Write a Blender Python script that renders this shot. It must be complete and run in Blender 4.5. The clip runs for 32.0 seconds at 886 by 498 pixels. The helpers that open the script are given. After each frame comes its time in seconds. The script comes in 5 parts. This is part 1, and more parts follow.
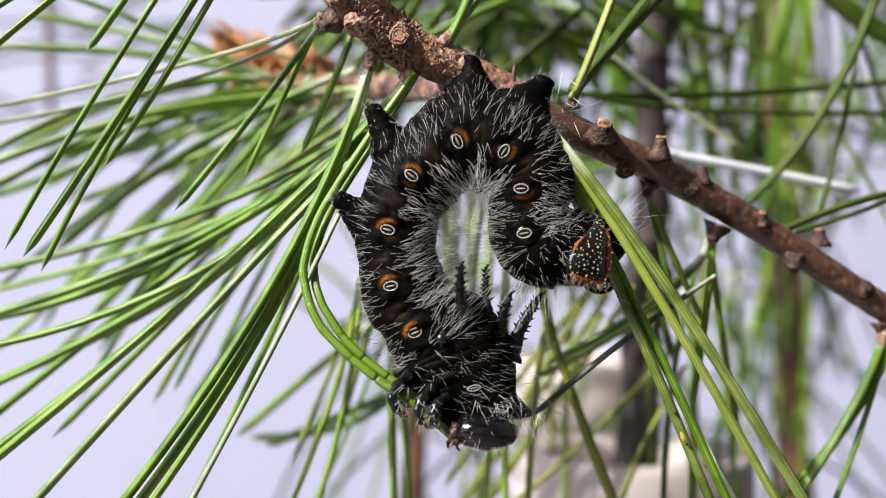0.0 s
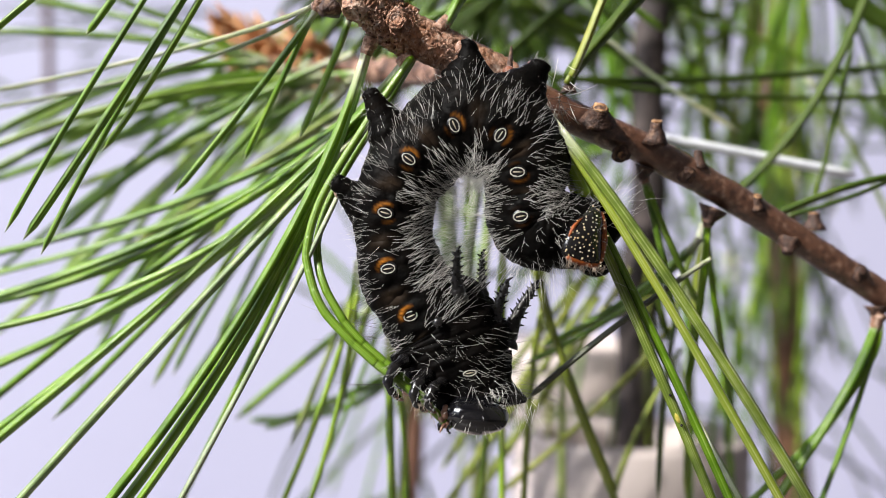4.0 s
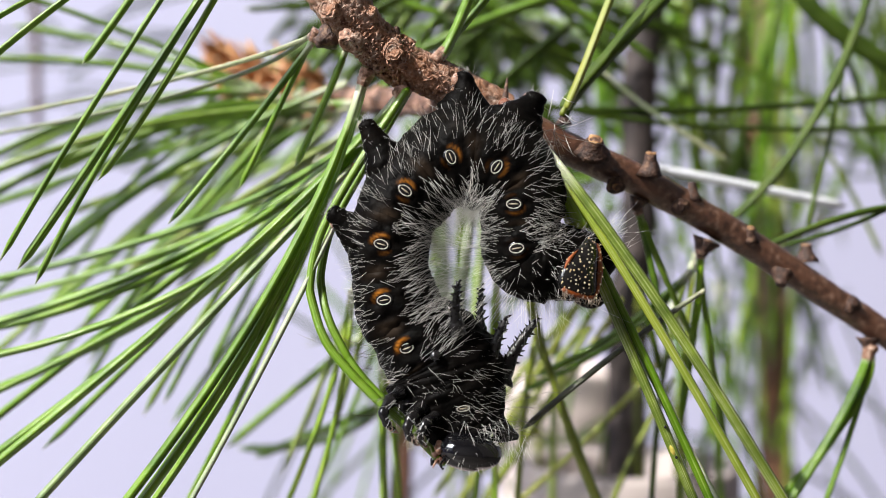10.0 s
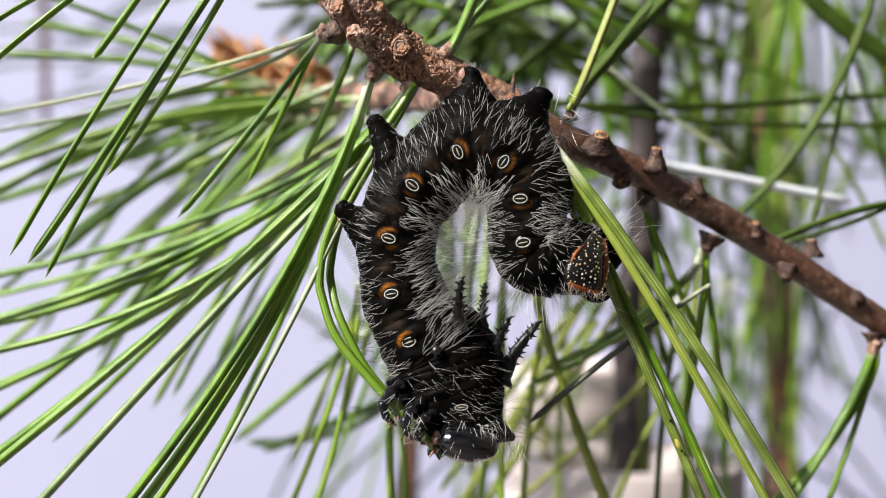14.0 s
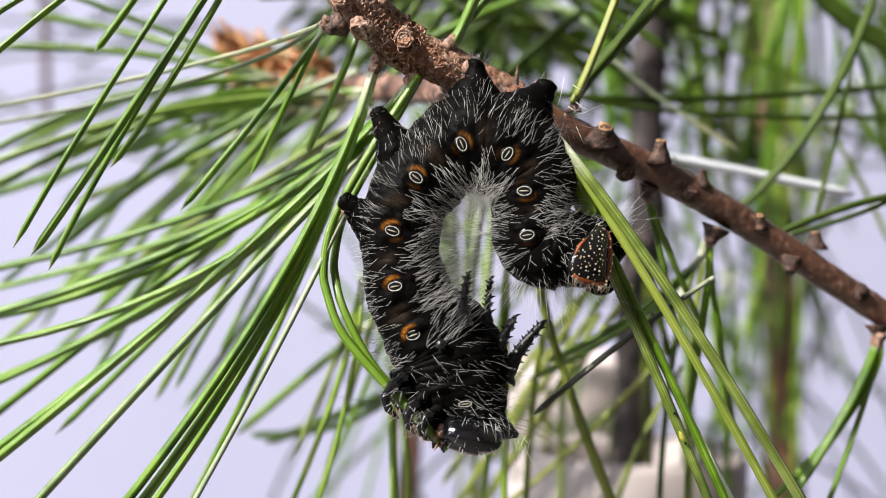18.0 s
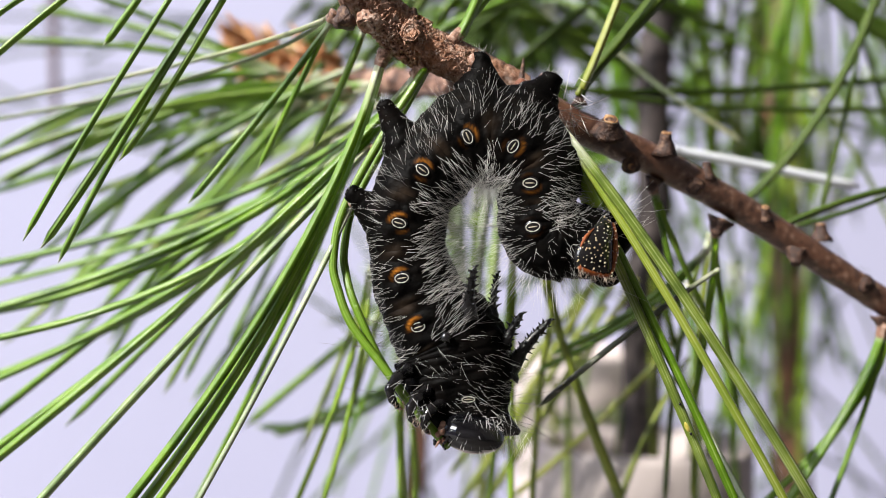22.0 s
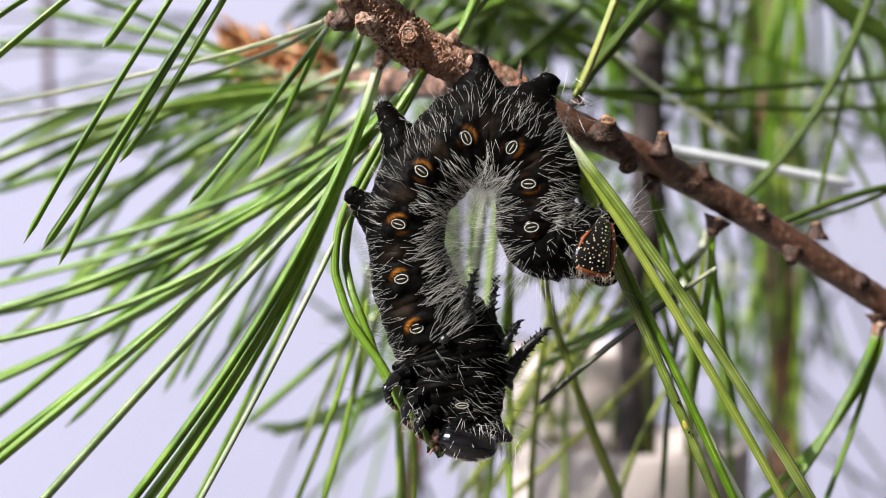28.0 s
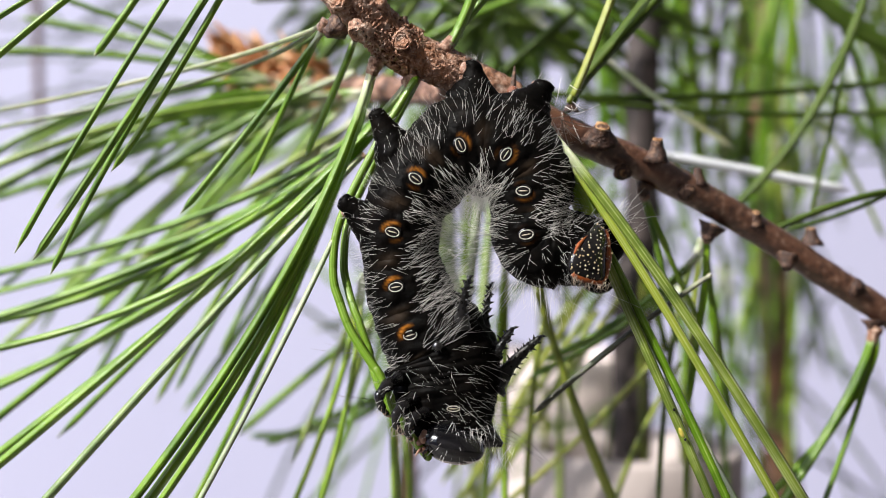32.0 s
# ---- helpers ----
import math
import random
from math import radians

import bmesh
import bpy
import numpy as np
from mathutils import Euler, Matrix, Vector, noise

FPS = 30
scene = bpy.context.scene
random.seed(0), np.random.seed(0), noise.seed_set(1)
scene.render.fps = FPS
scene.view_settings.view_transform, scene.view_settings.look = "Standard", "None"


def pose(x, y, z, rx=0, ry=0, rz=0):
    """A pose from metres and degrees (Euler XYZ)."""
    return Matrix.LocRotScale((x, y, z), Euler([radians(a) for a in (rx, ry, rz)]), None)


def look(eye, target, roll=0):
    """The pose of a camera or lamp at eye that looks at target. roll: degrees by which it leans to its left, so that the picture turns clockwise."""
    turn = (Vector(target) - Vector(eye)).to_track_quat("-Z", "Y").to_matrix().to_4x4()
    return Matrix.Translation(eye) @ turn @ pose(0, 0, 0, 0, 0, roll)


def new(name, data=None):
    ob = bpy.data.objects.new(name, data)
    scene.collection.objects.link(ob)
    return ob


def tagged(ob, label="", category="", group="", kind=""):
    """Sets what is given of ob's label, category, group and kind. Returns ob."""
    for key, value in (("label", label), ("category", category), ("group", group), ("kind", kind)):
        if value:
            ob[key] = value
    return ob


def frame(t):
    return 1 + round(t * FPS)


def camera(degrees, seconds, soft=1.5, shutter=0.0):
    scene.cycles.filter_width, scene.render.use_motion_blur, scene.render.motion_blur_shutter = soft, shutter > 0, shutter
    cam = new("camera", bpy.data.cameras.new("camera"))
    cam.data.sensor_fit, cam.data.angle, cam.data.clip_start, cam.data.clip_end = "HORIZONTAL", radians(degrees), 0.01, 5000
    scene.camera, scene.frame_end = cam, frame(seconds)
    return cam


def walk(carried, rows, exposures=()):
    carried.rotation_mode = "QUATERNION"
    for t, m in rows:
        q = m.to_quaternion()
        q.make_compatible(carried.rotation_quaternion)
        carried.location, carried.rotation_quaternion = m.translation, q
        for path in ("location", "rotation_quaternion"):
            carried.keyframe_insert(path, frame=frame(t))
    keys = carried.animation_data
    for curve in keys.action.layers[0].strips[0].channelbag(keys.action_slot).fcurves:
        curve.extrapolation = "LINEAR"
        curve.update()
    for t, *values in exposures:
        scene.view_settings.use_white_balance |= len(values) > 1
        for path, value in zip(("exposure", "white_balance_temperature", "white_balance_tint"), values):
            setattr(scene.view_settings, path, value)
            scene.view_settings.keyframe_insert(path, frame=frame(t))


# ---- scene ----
cam = camera(40.0, 32.0, soft=0.6)
cam.data.dof.use_dof = True
cam.data.dof.focus_distance = 0.1722
cam.data.dof.aperture_fstop = 11.0

# Seconds, eye in metres, pitch, yaw and roll in degrees.
PATH = [
    (0, 0.00134, -0.17689, 0.25049, 0.179, 0.405, 0.085),
    (0.5, 0.00120, -0.17701, 0.25043, 0.086, 0.379, 0.080),
    (1, 0.00121, -0.17667, 0.25057, -0.137, 0.344, 0.211),
    (1.5, 0.00057, -0.17586, 0.25050, -0.136, 0.218, 0.271),
    (2, 0.00022, -0.17723, 0.25085, -0.304, 0.289, 0.347),
    (2.5, 0.00104, -0.17761, 0.25017, -0.317, 0.486, 0.305),
    (3, 0.00113, -0.17772, 0.25014, -0.462, 0.392, 0.156),
    (3.5, 0.00174, -0.17841, 0.24984, -0.494, 0.375, 0.108),
    (5.5, 0.00038, -0.17745, 0.25145, -0.152, 0.047, 0.163),
    (6, 0.00024, -0.17766, 0.25173, -0.089, 0.072, 0.358),
    (6.5, 0.00076, -0.17883, 0.25124, 0.032, 0.144, 0.346),
    (7, 0.00159, -0.17898, 0.25061, 0.190, 0.160, 0.105),
    (7.5, 0.00177, -0.17949, 0.25065, 0.140, -0.241, -0.016),
    (8, 0.00114, -0.17976, 0.25097, 0.153, -0.591, -0.099),
    (8.5, 0.00035, -0.17921, 0.25168, 0.211, -0.881, -0.140),
    (9, 0.00029, -0.17822, 0.25150, 0.439, -0.876, 0.009),
    (9.5, -0.00028, -0.17787, 0.25185, 0.467, -0.797, 0.222),
    (10, -0.00028, -0.17837, 0.25140, 0.556, -0.472, 0.303),
    (10.5, 0.00067, -0.17895, 0.25109, 0.413, -0.213, 0.094),
    (11, 0.00057, -0.17923, 0.25082, 0.316, -0.288, 0.017),
    (11.5, 0.00061, -0.18020, 0.25064, 0.212, -0.330, -0.231),
    (12, 0.00043, -0.17933, 0.25108, 0.126, -0.440, -0.284),
    (12.5, -0.00013, -0.17923, 0.25127, 0.146, -0.511, -0.023),
    (13, -0.00095, -0.17842, 0.25165, 0.298, -0.590, 0.191),
    (13.5, -0.00124, -0.17842, 0.25172, 0.339, -0.504, 0.287),
    (14, -0.00039, -0.17952, 0.25084, 0.467, -0.183, 0.385),
    (14.5, 0.00062, -0.17929, 0.25060, 0.172, -0.207, 0.138),
    (16.5, -0.00107, -0.17880, 0.25133, -0.007, -0.695, 0.036),
    (17, -0.00152, -0.17894, 0.25159, 0.108, -0.545, 0.267),
    (17.5, -0.00152, -0.17939, 0.25123, 0.154, -0.369, 0.484),
    (18, -0.00096, -0.17922, 0.25086, 0.104, -0.197, 0.387),
    (18.5, -0.00066, -0.17957, 0.25058, 0.003, -0.107, 0.275),
    (19, 0.00000, -0.18000, 0.25000, -0.000, -0.000, -0.000),
    (19.5, -0.00015, -0.18002, 0.25012, -0.130, -0.092, -0.015),
    (20, -0.00092, -0.18000, 0.25080, -0.207, -0.277, -0.019),
    (20.5, -0.00162, -0.17947, 0.25102, -0.123, -0.313, 0.076),
    (21, -0.00176, -0.17899, 0.25098, -0.062, -0.219, 0.245),
    (21.5, -0.00173, -0.17960, 0.25099, -0.115, -0.039, 0.302),
    (22, -0.00073, -0.18029, 0.25039, -0.116, 0.179, 0.277),
    (22.5, -0.00045, -0.18021, 0.24969, -0.157, 0.008, -0.045),
    (23, -0.00079, -0.18070, 0.25050, -0.413, -0.107, -0.131),
    (23.5, -0.00066, -0.18093, 0.25066, -0.449, -0.128, -0.165),
    (24, -0.00156, -0.18019, 0.25081, -0.400, -0.362, -0.086),
    (24.5, -0.00133, -0.17905, 0.25116, -0.362, -0.285, 0.051),
    (25, -0.00197, -0.17846, 0.25131, -0.245, -0.366, 0.086),
    (25.5, -0.00230, -0.17944, 0.25141, -0.230, -0.166, 0.295),
    (27.5, -0.00113, -0.18101, 0.25030, -0.154, 0.005, 0.116),
    (28, -0.00187, -0.18127, 0.25097, -0.274, -0.236, 0.014),
    (28.5, -0.00240, -0.18101, 0.25140, -0.202, -0.307, 0.127),
    (29, -0.00265, -0.17960, 0.25170, -0.091, -0.237, 0.298),
    (29.5, -0.00318, -0.18078, 0.25154, 0.058, -0.228, 0.418),
    (30, -0.00187, -0.18145, 0.25125, 0.022, 0.051, 0.300),
    (30.5, -0.00171, -0.18150, 0.25078, 0.114, -0.096, 0.066),
    (31, -0.00120, -0.18166, 0.25089, -0.023, -0.219, -0.190),
    (31.5, -0.00173, -0.18147, 0.25054, 0.093, -0.449, -0.306),
    (32, -0.00221, -0.18035, 0.25123, 0.000, -0.616, -0.229),
]
walk(cam, [(t, pose(x, y, z, 90 + p, 0, w) @ pose(0, 0, 0, 0, 0, r)) for t, x, y, z, p, w, r in PATH],
     exposures=[(0, 0.29), (32, 0.29)])

# ---- light: a bright room with one large window ----
world = bpy.data.worlds.new("sky")
scene.world = world
world.use_nodes = True
wn = world.node_tree.nodes
sky = wn.new("ShaderNodeTexSky")
sky.sky_type, sky.sun_disc = "NISHITA", False
sky.sun_elevation, sky.sun_rotation = radians(41), radians(240)
world.node_tree.links.new(sky.outputs[0], wn["Background"].inputs[0])
wn["Background"].inputs[1].default_value = 0.1
lamp_data = bpy.data.lights.new("window_light", "AREA")
lamp_data.shape, lamp_data.size, lamp_data.size_y, lamp_data.energy = "RECTANGLE", 1.0, 0.75, 30
lamp_data.color = (0.95, 0.97, 1.0)
lamp = new("window_light", lamp_data)
lamp.matrix_world = look((-1.57, -0.9, 1.5), (0, 0, 0.25))
sun_data = bpy.data.lights.new("sun", "SUN")
sun_data.energy, sun_data.angle, sun_data.color = 5.0, radians(0.8), (1.0, 0.955, 0.89)
sun = new("sun", sun_data)
sun.matrix_world = look((-1.5, -1.05, 1.95), (0, 0, 0.25))

# ---- materials ----


def material(name, rough=0.5):
    m = bpy.data.materials.new(name)
    m.use_nodes = True
    b = m.node_tree.nodes["Principled BSDF"]
    b.inputs["Roughness"].default_value = rough
    return m, m.node_tree.nodes, m.node_tree.links, b


def ramp(nodes, stops):
    r = nodes.new("ShaderNodeValToRGB")
    e = r.color_ramp.elements
    while len(e) < len(stops):
        e.new(0.5)
    for el, (p, c) in zip(e, stops):
        el.position, el.color = p, (*c, 1)
    return r


def textured(name, stops, scale, rough=0.5, bump=0.0, bump_scale=None, detail=6, metal=0.0, sheen=0.0, vary=0.0, patch=None):
    """Noise colour at two scales, with fine relief."""
    m, n, l, b = material(name, rough)
    co = n.new("ShaderNodeTexCoord")
    a = n.new("ShaderNodeTexNoise")
    a.inputs["Scale"].default_value, a.inputs["Detail"].default_value = scale, detail
    l.new(co.outputs["Object"], a.inputs["Vector"])
    r = ramp(n, stops)
    fac = a.outputs["Fac"]
    if vary:
        info = n.new("ShaderNodeObjectInfo")
        mm = n.new("ShaderNodeMath")
        mm.operation = "MULTIPLY_ADD"
        l.new(info.outputs["Random"], mm.inputs[0])
        mm.inputs[1].default_value = vary
        l.new(fac, mm.inputs[2])
        s = n.new("ShaderNodeMath")
        s.operation = "SUBTRACT"
        l.new(mm.outputs[0], s.inputs[0])
        s.inputs[1].default_value = vary / 2
        fac = s.outputs[0]
    l.new(fac, r.inputs[0])
    if patch:
        # broad patches of a second colour: colour, scale, amount
        pn = n.new("ShaderNodeTexNoise")
        pn.inputs["Scale"].default_value, pn.inputs["Detail"].default_value = patch[1], 3
        l.new(co.outputs["Object"], pn.inputs["Vector"])
        pr = ramp(n, [(0.45, (0, 0, 0)), (0.68, (patch[2],) * 3)])
        l.new(pn.outputs["Fac"], pr.inputs[0])
        px = n.new("ShaderNodeMix")
        px.data_type = "RGBA"
        l.new(pr.outputs[0], px.inputs["Factor"])
        l.new(r.outputs[0], px.inputs["A"])
        px.inputs["B"].default_value = (*patch[0], 1)
        l.new(px.outputs["Result"], b.inputs["Base Color"])
    else:
        l.new(r.outputs[0], b.inputs["Base Color"])
    b.inputs["Metallic"].default_value = metal
    b.inputs["Sheen Weight"].default_value = sheen
    if bump:
        c = n.new("ShaderNodeTexNoise")
        c.inputs["Scale"].default_value, c.inputs["Detail"].default_value = bump_scale or scale * 4, 8
        l.new(co.outputs["Object"], c.inputs["Vector"])
        p = n.new("ShaderNodeBump")
        p.inputs["Strength"].default_value, p.inputs["Distance"].default_value = bump, 0.0004
        l.new(c.outputs["Fac"], p.inputs["Height"])
        l.new(p.outputs[0], b.inputs["Normal"])
    return m


def needle_material(name, dark, mid, pale, gloss=0.32, vary=0.35, foot=1.0):
    """Green needle: fine pale lines along it, mottled along its length, a browned tip. Silvery gloss is painted into
    the lines in stretches.
    """
    m, n, l, b = material(name, gloss)
    uv = n.new("ShaderNodeTexCoord")
    sep = n.new("ShaderNodeSeparateXYZ")
    l.new(uv.outputs["UV"], sep.inputs[0])
    st = n.new("ShaderNodeMapping")
    st.inputs["Scale"].default_value = (30, 2.0, 1)
    l.new(uv.outputs["UV"], st.inputs[0])
    fibre = n.new("ShaderNodeTexNoise")
    fibre.inputs["Scale"].default_value, fibre.inputs["Detail"].default_value = 1.0, 4
    l.new(st.outputs[0], fibre.inputs["Vector"])
    rib = n.new("ShaderNodeMath")
    rib.operation = "MULTIPLY"
    rib.inputs[1].default_value = 2 * math.pi * 9
    l.new(sep.outputs[0], rib.inputs[0])
    wave = n.new("ShaderNodeMath")
    wave.operation = "SINE"
    l.new(rib.outputs[0], wave.inputs[0])
    lines = n.new("ShaderNodeMath")
    lines.operation = "MULTIPLY_ADD"
    l.new(wave.outputs[0], lines.inputs[0])
    lines.inputs[1].default_value = 0.06
    l.new(fibre.outputs["Fac"], lines.inputs[2])
    co = n.new("ShaderNodeTexNoise")
    co.inputs["Scale"].default_value, co.inputs["Detail"].default_value = 160, 3
    l.new(uv.outputs["Object"], co.inputs["Vector"])
    info = n.new("ShaderNodeObjectInfo")
    mix = n.new("ShaderNodeMath")
    mix.operation = "MULTIPLY_ADD"
    l.new(info.outputs["Random"], mix.inputs[0])
    mix.inputs[1].default_value = vary
    if vary:
        l.new(co.outputs["Fac"], mix.inputs[2])
    else:
        mix.inputs[2].default_value = 0.62
    r = ramp(n, [(0.35, dark), (0.68, mid), (1.0, (mid[0] * 1.5, mid[1] * 1.25, mid[2]))])
    l.new(mix.outputs[0], r.inputs[0])
    lr = ramp(n, [(0.5, (0, 0, 0)), (0.62, (1, 1, 1))])
    l.new(lines.outputs[0], lr.inputs[0])
    c = n.new("ShaderNodeMix")
    c.data_type = "RGBA"
    amount = n.new("ShaderNodeMath")
    amount.operation = "MULTIPLY"
    amount.inputs[1].default_value = 0.65
    l.new(lr.outputs[0], amount.inputs[0])
    # stretches where the pale lines also carry painted gloss
    shine = ramp(n, [(0.42, (0.3, 0.3, 0.3)), (0.6, (1, 1, 1))])
    l.new(co.outputs["Fac"], shine.inputs[0])
    silver = n.new("ShaderNodeMath")
    silver.operation = "MULTIPLY"
    l.new(amount.outputs[0], silver.inputs[0])
    l.new(shine.outputs[0], silver.inputs[1])
    l.new(silver.outputs[0], c.inputs["Factor"])
    l.new(r.outputs[0], c.inputs["A"])
    c.inputs["B"].default_value = (*pale, 1)
    tip = ramp(n, [(0.0, (foot,) * 3), (0.04, (foot,) * 3), (0.13, (0, 0, 0)), (0.965, (0, 0, 0)), (0.99, (0.8, 0.8, 0.8))])
    l.new(sep.outputs[1], tip.inputs[0])
    d = n.new("ShaderNodeMix")
    d.data_type = "RGBA"
    l.new(tip.outputs[0], d.inputs["Factor"])
    l.new(c.outputs["Result"], d.inputs["A"])
    d.inputs["B"].default_value = (0.52, 0.55, 0.38, 1)
    l.new(d.outputs["Result"], b.inputs["Base Color"])
    b.inputs["Subsurface Weight"].default_value = 0.25
    b.inputs["Subsurface Radius"].default_value = (0.0006, 0.001, 0.0002)
    p = n.new("ShaderNodeBump")
    p.inputs["Strength"].default_value, p.inputs["Distance"].default_value = 0.8, 0.00012
    l.new(lines.outputs[0], p.inputs["Height"])
    l.new(p.outputs[0], b.inputs["Normal"])
    return m


GREEN = needle_material("needle_green", (0.026, 0.082, 0.001), (0.108, 0.225, 0.003), (0.38, 0.52, 0.17), 0.3)
EATEN = needle_material("needle_eaten", (0.03, 0.08, 0.002), (0.125, 0.24, 0.006), (0.34, 0.48, 0.13), 0.3, 0.0)
OLIVE = needle_material("needle_olive", (0.05, 0.085, 0.006), (0.172, 0.24, 0.018), (0.52, 0.56, 0.32), 0.28)
PALE = needle_material("needle_pale", (0.1, 0.18, 0.012), (0.21, 0.34, 0.03), (0.52, 0.62, 0.3), 0.25)
# The green needle again, with shade put into its darker colour.
SHADED_GREEN = needle_material("needle_shaded", (0.018, 0.038, 0.003), (0.048, 0.085, 0.008), (0.085, 0.125, 0.03), 0.5, foot=0.0)
SHADED_GREEN.node_tree.nodes["Principled BSDF"].inputs["Specular IOR Level"].default_value = 0.2
SILVER = needle_material("needle_silver", (0.2, 0.26, 0.13), (0.34, 0.4, 0.25), (0.68, 0.7, 0.62), 0.25)
LIME = needle_material("needle_lime", (0.08, 0.11, 0.008), (0.19, 0.235, 0.02), (0.36, 0.4, 0.13), 0.4, foot=0.0)
SAGE = needle_material("needle_sage", (0.1, 0.16, 0.05), (0.2, 0.29, 0.11), (0.6, 0.64, 0.5), 0.25)
# White colour stands in for light glinting off a needle.
GLINT = textured("needle_glint", [(0.3, (0.78, 0.8, 0.85)), (0.7, (0.86, 0.88, 0.92))], 200, 0.25)
DRY = needle_material("needle_dry", (0.07, 0.07, 0.05), (0.12, 0.13, 0.09), (0.3, 0.32, 0.25), 0.45)
BARK = textured("bark", [(0.33, (0.06, 0.03, 0.022)), (0.44, (0.38, 0.21, 0.145)), (0.55, (0.46, 0.29, 0.21)), (0.68, (0.66, 0.52, 0.43))], 1500, 0.38, 1.0, 4200, patch=((0.5, 0.21, 0.09), 200, 0.75))
FLAKE = textured("bark_flake", [(0.33, (0.12, 0.055, 0.035)), (0.48, (0.36, 0.19, 0.12)), (0.62, (0.56, 0.38, 0.29)), (0.7, (0.75, 0.62, 0.53))], 900, 0.4, 0.5, 4200, patch=((0.5, 0.22, 0.1), 220, 0.6))
SMOOTH_BARK = textured("smooth_bark", [(0.3, (0.04, 0.017, 0.011)), (0.55, (0.13, 0.06, 0.036)), (0.72, (0.27, 0.17, 0.12))], 900, 0.3, 0.4, 2600, detail=8, patch=((0.15, 0.066, 0.038), 110, 0.8))
SMOOTH_BARK.node_tree.nodes["Principled BSDF"].inputs["Specular IOR Level"].default_value = 0.9
KNOT = textured("knot_bark", [(0.3, (0.02, 0.01, 0.008)), (0.55, (0.075, 0.036, 0.024)), (0.75, (0.26, 0.15, 0.09))], 1100, 0.6, 0.8, 2600)
CUT = textured("cut_wood", [(0.35, (0.2, 0.08, 0.03)), (0.65, (0.55, 0.33, 0.16))], 1400, 0.6, 0.5, 2600)
SHEATH = textured("sheath", [(0.32, (0.1, 0.045, 0.028)), (0.5, (0.34, 0.18, 0.115)), (0.68, (0.62, 0.46, 0.36))], 1300, 0.45, 0.8, 3000)
TRUNK = textured("trunk_bark", [(0.3, (0.018, 0.013, 0.013)), (0.55, (0.055, 0.042, 0.04)), (0.75, (0.13, 0.1, 0.095))], 140, 0.7, 0.8, 700)
TWIG = textured("twig_bark", [(0.32, (0.05, 0.026, 0.018)), (0.5, (0.19, 0.1, 0.07)), (0.68, (0.48, 0.3, 0.22))], 300, 0.6, 0.8, 900)
RUST = textured("rusty_bark", [(0.3, (0.06, 0.035, 0.02)), (0.55, (0.15, 0.08, 0.045)), (0.75, (0.32, 0.15, 0.07))], 90, 0.7, 0.8, 900)
RED_BUD = textured("red_bud", [(0.3, (0.07, 0.022, 0.012)), (0.7, (0.26, 0.085, 0.04))], 900, 0.4, 0.5)
BUD = textured("bud_scales", [(0.3, (0.34, 0.13, 0.045)), (0.6, (0.6, 0.31, 0.14)), (0.85, (0.7, 0.5, 0.36))], 500, 0.7, 0.6, vary=0.4)
SKIN_BASE, n_, l_, b_ = material("skin", 0.5)
b_.inputs["Specular IOR Level"].default_value = 0.035
co_ = n_.new("ShaderNodeTexCoord")
no_ = n_.new("ShaderNodeTexNoise")
no_.inputs["Scale"].default_value, no_.inputs["Detail"].default_value = 330, 5
l_.new(co_.outputs["Object"], no_.inputs["Vector"])
sk_ = ramp(n_, [(0.40, (0.0018, 0.0016, 0.0015)), (0.62, (0.0036, 0.0029, 0.0025)), (0.8, (0.01, 0.007, 0.005))])
l_.new(no_.outputs["Fac"], sk_.inputs[0])
at_ = n_.new("ShaderNodeAttribute")
at_.attribute_name = "orange"
mx_ = n_.new("ShaderNodeMix")
mx_.data_type = "RGBA"
l_.new(at_.outputs["Fac"], mx_.inputs["Factor"])
ba_ = n_.new("ShaderNodeAttribute")
ba_.attribute_name = "membrane"
mb_ = n_.new("ShaderNodeMix")
mb_.data_type = "RGBA"
l_.new(ba_.outputs["Fac"], mb_.inputs["Factor"])
l_.new(sk_.outputs[0], mb_.inputs["A"])
mb_.inputs["B"].default_value = (0.034, 0.023, 0.015, 1)
l_.new(mb_.outputs["Result"], mx_.inputs["A"])
mx_.inputs["B"].default_value = (0.46, 0.165, 0.02, 1)
l_.new(mx_.outputs["Result"], b_.inputs["Base Color"])
bn_ = n_.new("ShaderNodeTexNoise")
bn_.inputs["Scale"].default_value, bn_.inputs["Detail"].default_value = 1800, 6
l_.new(co_.outputs["Object"], bn_.inputs["Vector"])
bp_ = n_.new("ShaderNodeBump")
bp_.inputs["Strength"].default_value, bp_.inputs["Distance"].default_value = 0.6, 0.0002
l_.new(bn_.outputs["Fac"], bp_.inputs["Height"])
l_.new(bp_.outputs[0], b_.inputs["Normal"])
SKIN = SKIN_BASE
GLOSS = textured("glossy_black", [(0.3, (0.004, 0.004, 0.005)), (0.7, (0.012, 0.011, 0.011))], 500, 0.09, 0.1, 900)
GLOSS.node_tree.nodes["Principled BSDF"].inputs["Specular IOR Level"].default_value = 0.6
HORN = textured("spiny_black", [(0.3, (0.004, 0.004, 0.005)), (0.7, (0.012, 0.011, 0.011))], 500, 0.2, 0.3, 2500)
HORN.node_tree.nodes["Principled BSDF"].inputs["Specular IOR Level"].default_value = 1.0
HORN_CORE = textured("horn_core", [(0.3, (0.003, 0.003, 0.003)), (0.7, (0.008, 0.007, 0.007))], 700, 0.3, 0.5, 2200)
HEAD_SHELL = textured("head_shell", [(0.3, (0.002, 0.002, 0.003)), (0.7, (0.005, 0.005, 0.006))], 500, 0.07, 0.05, 900)
HEAD_SHELL.node_tree.nodes["Principled BSDF"].inputs["Specular IOR Level"].default_value = 1.0
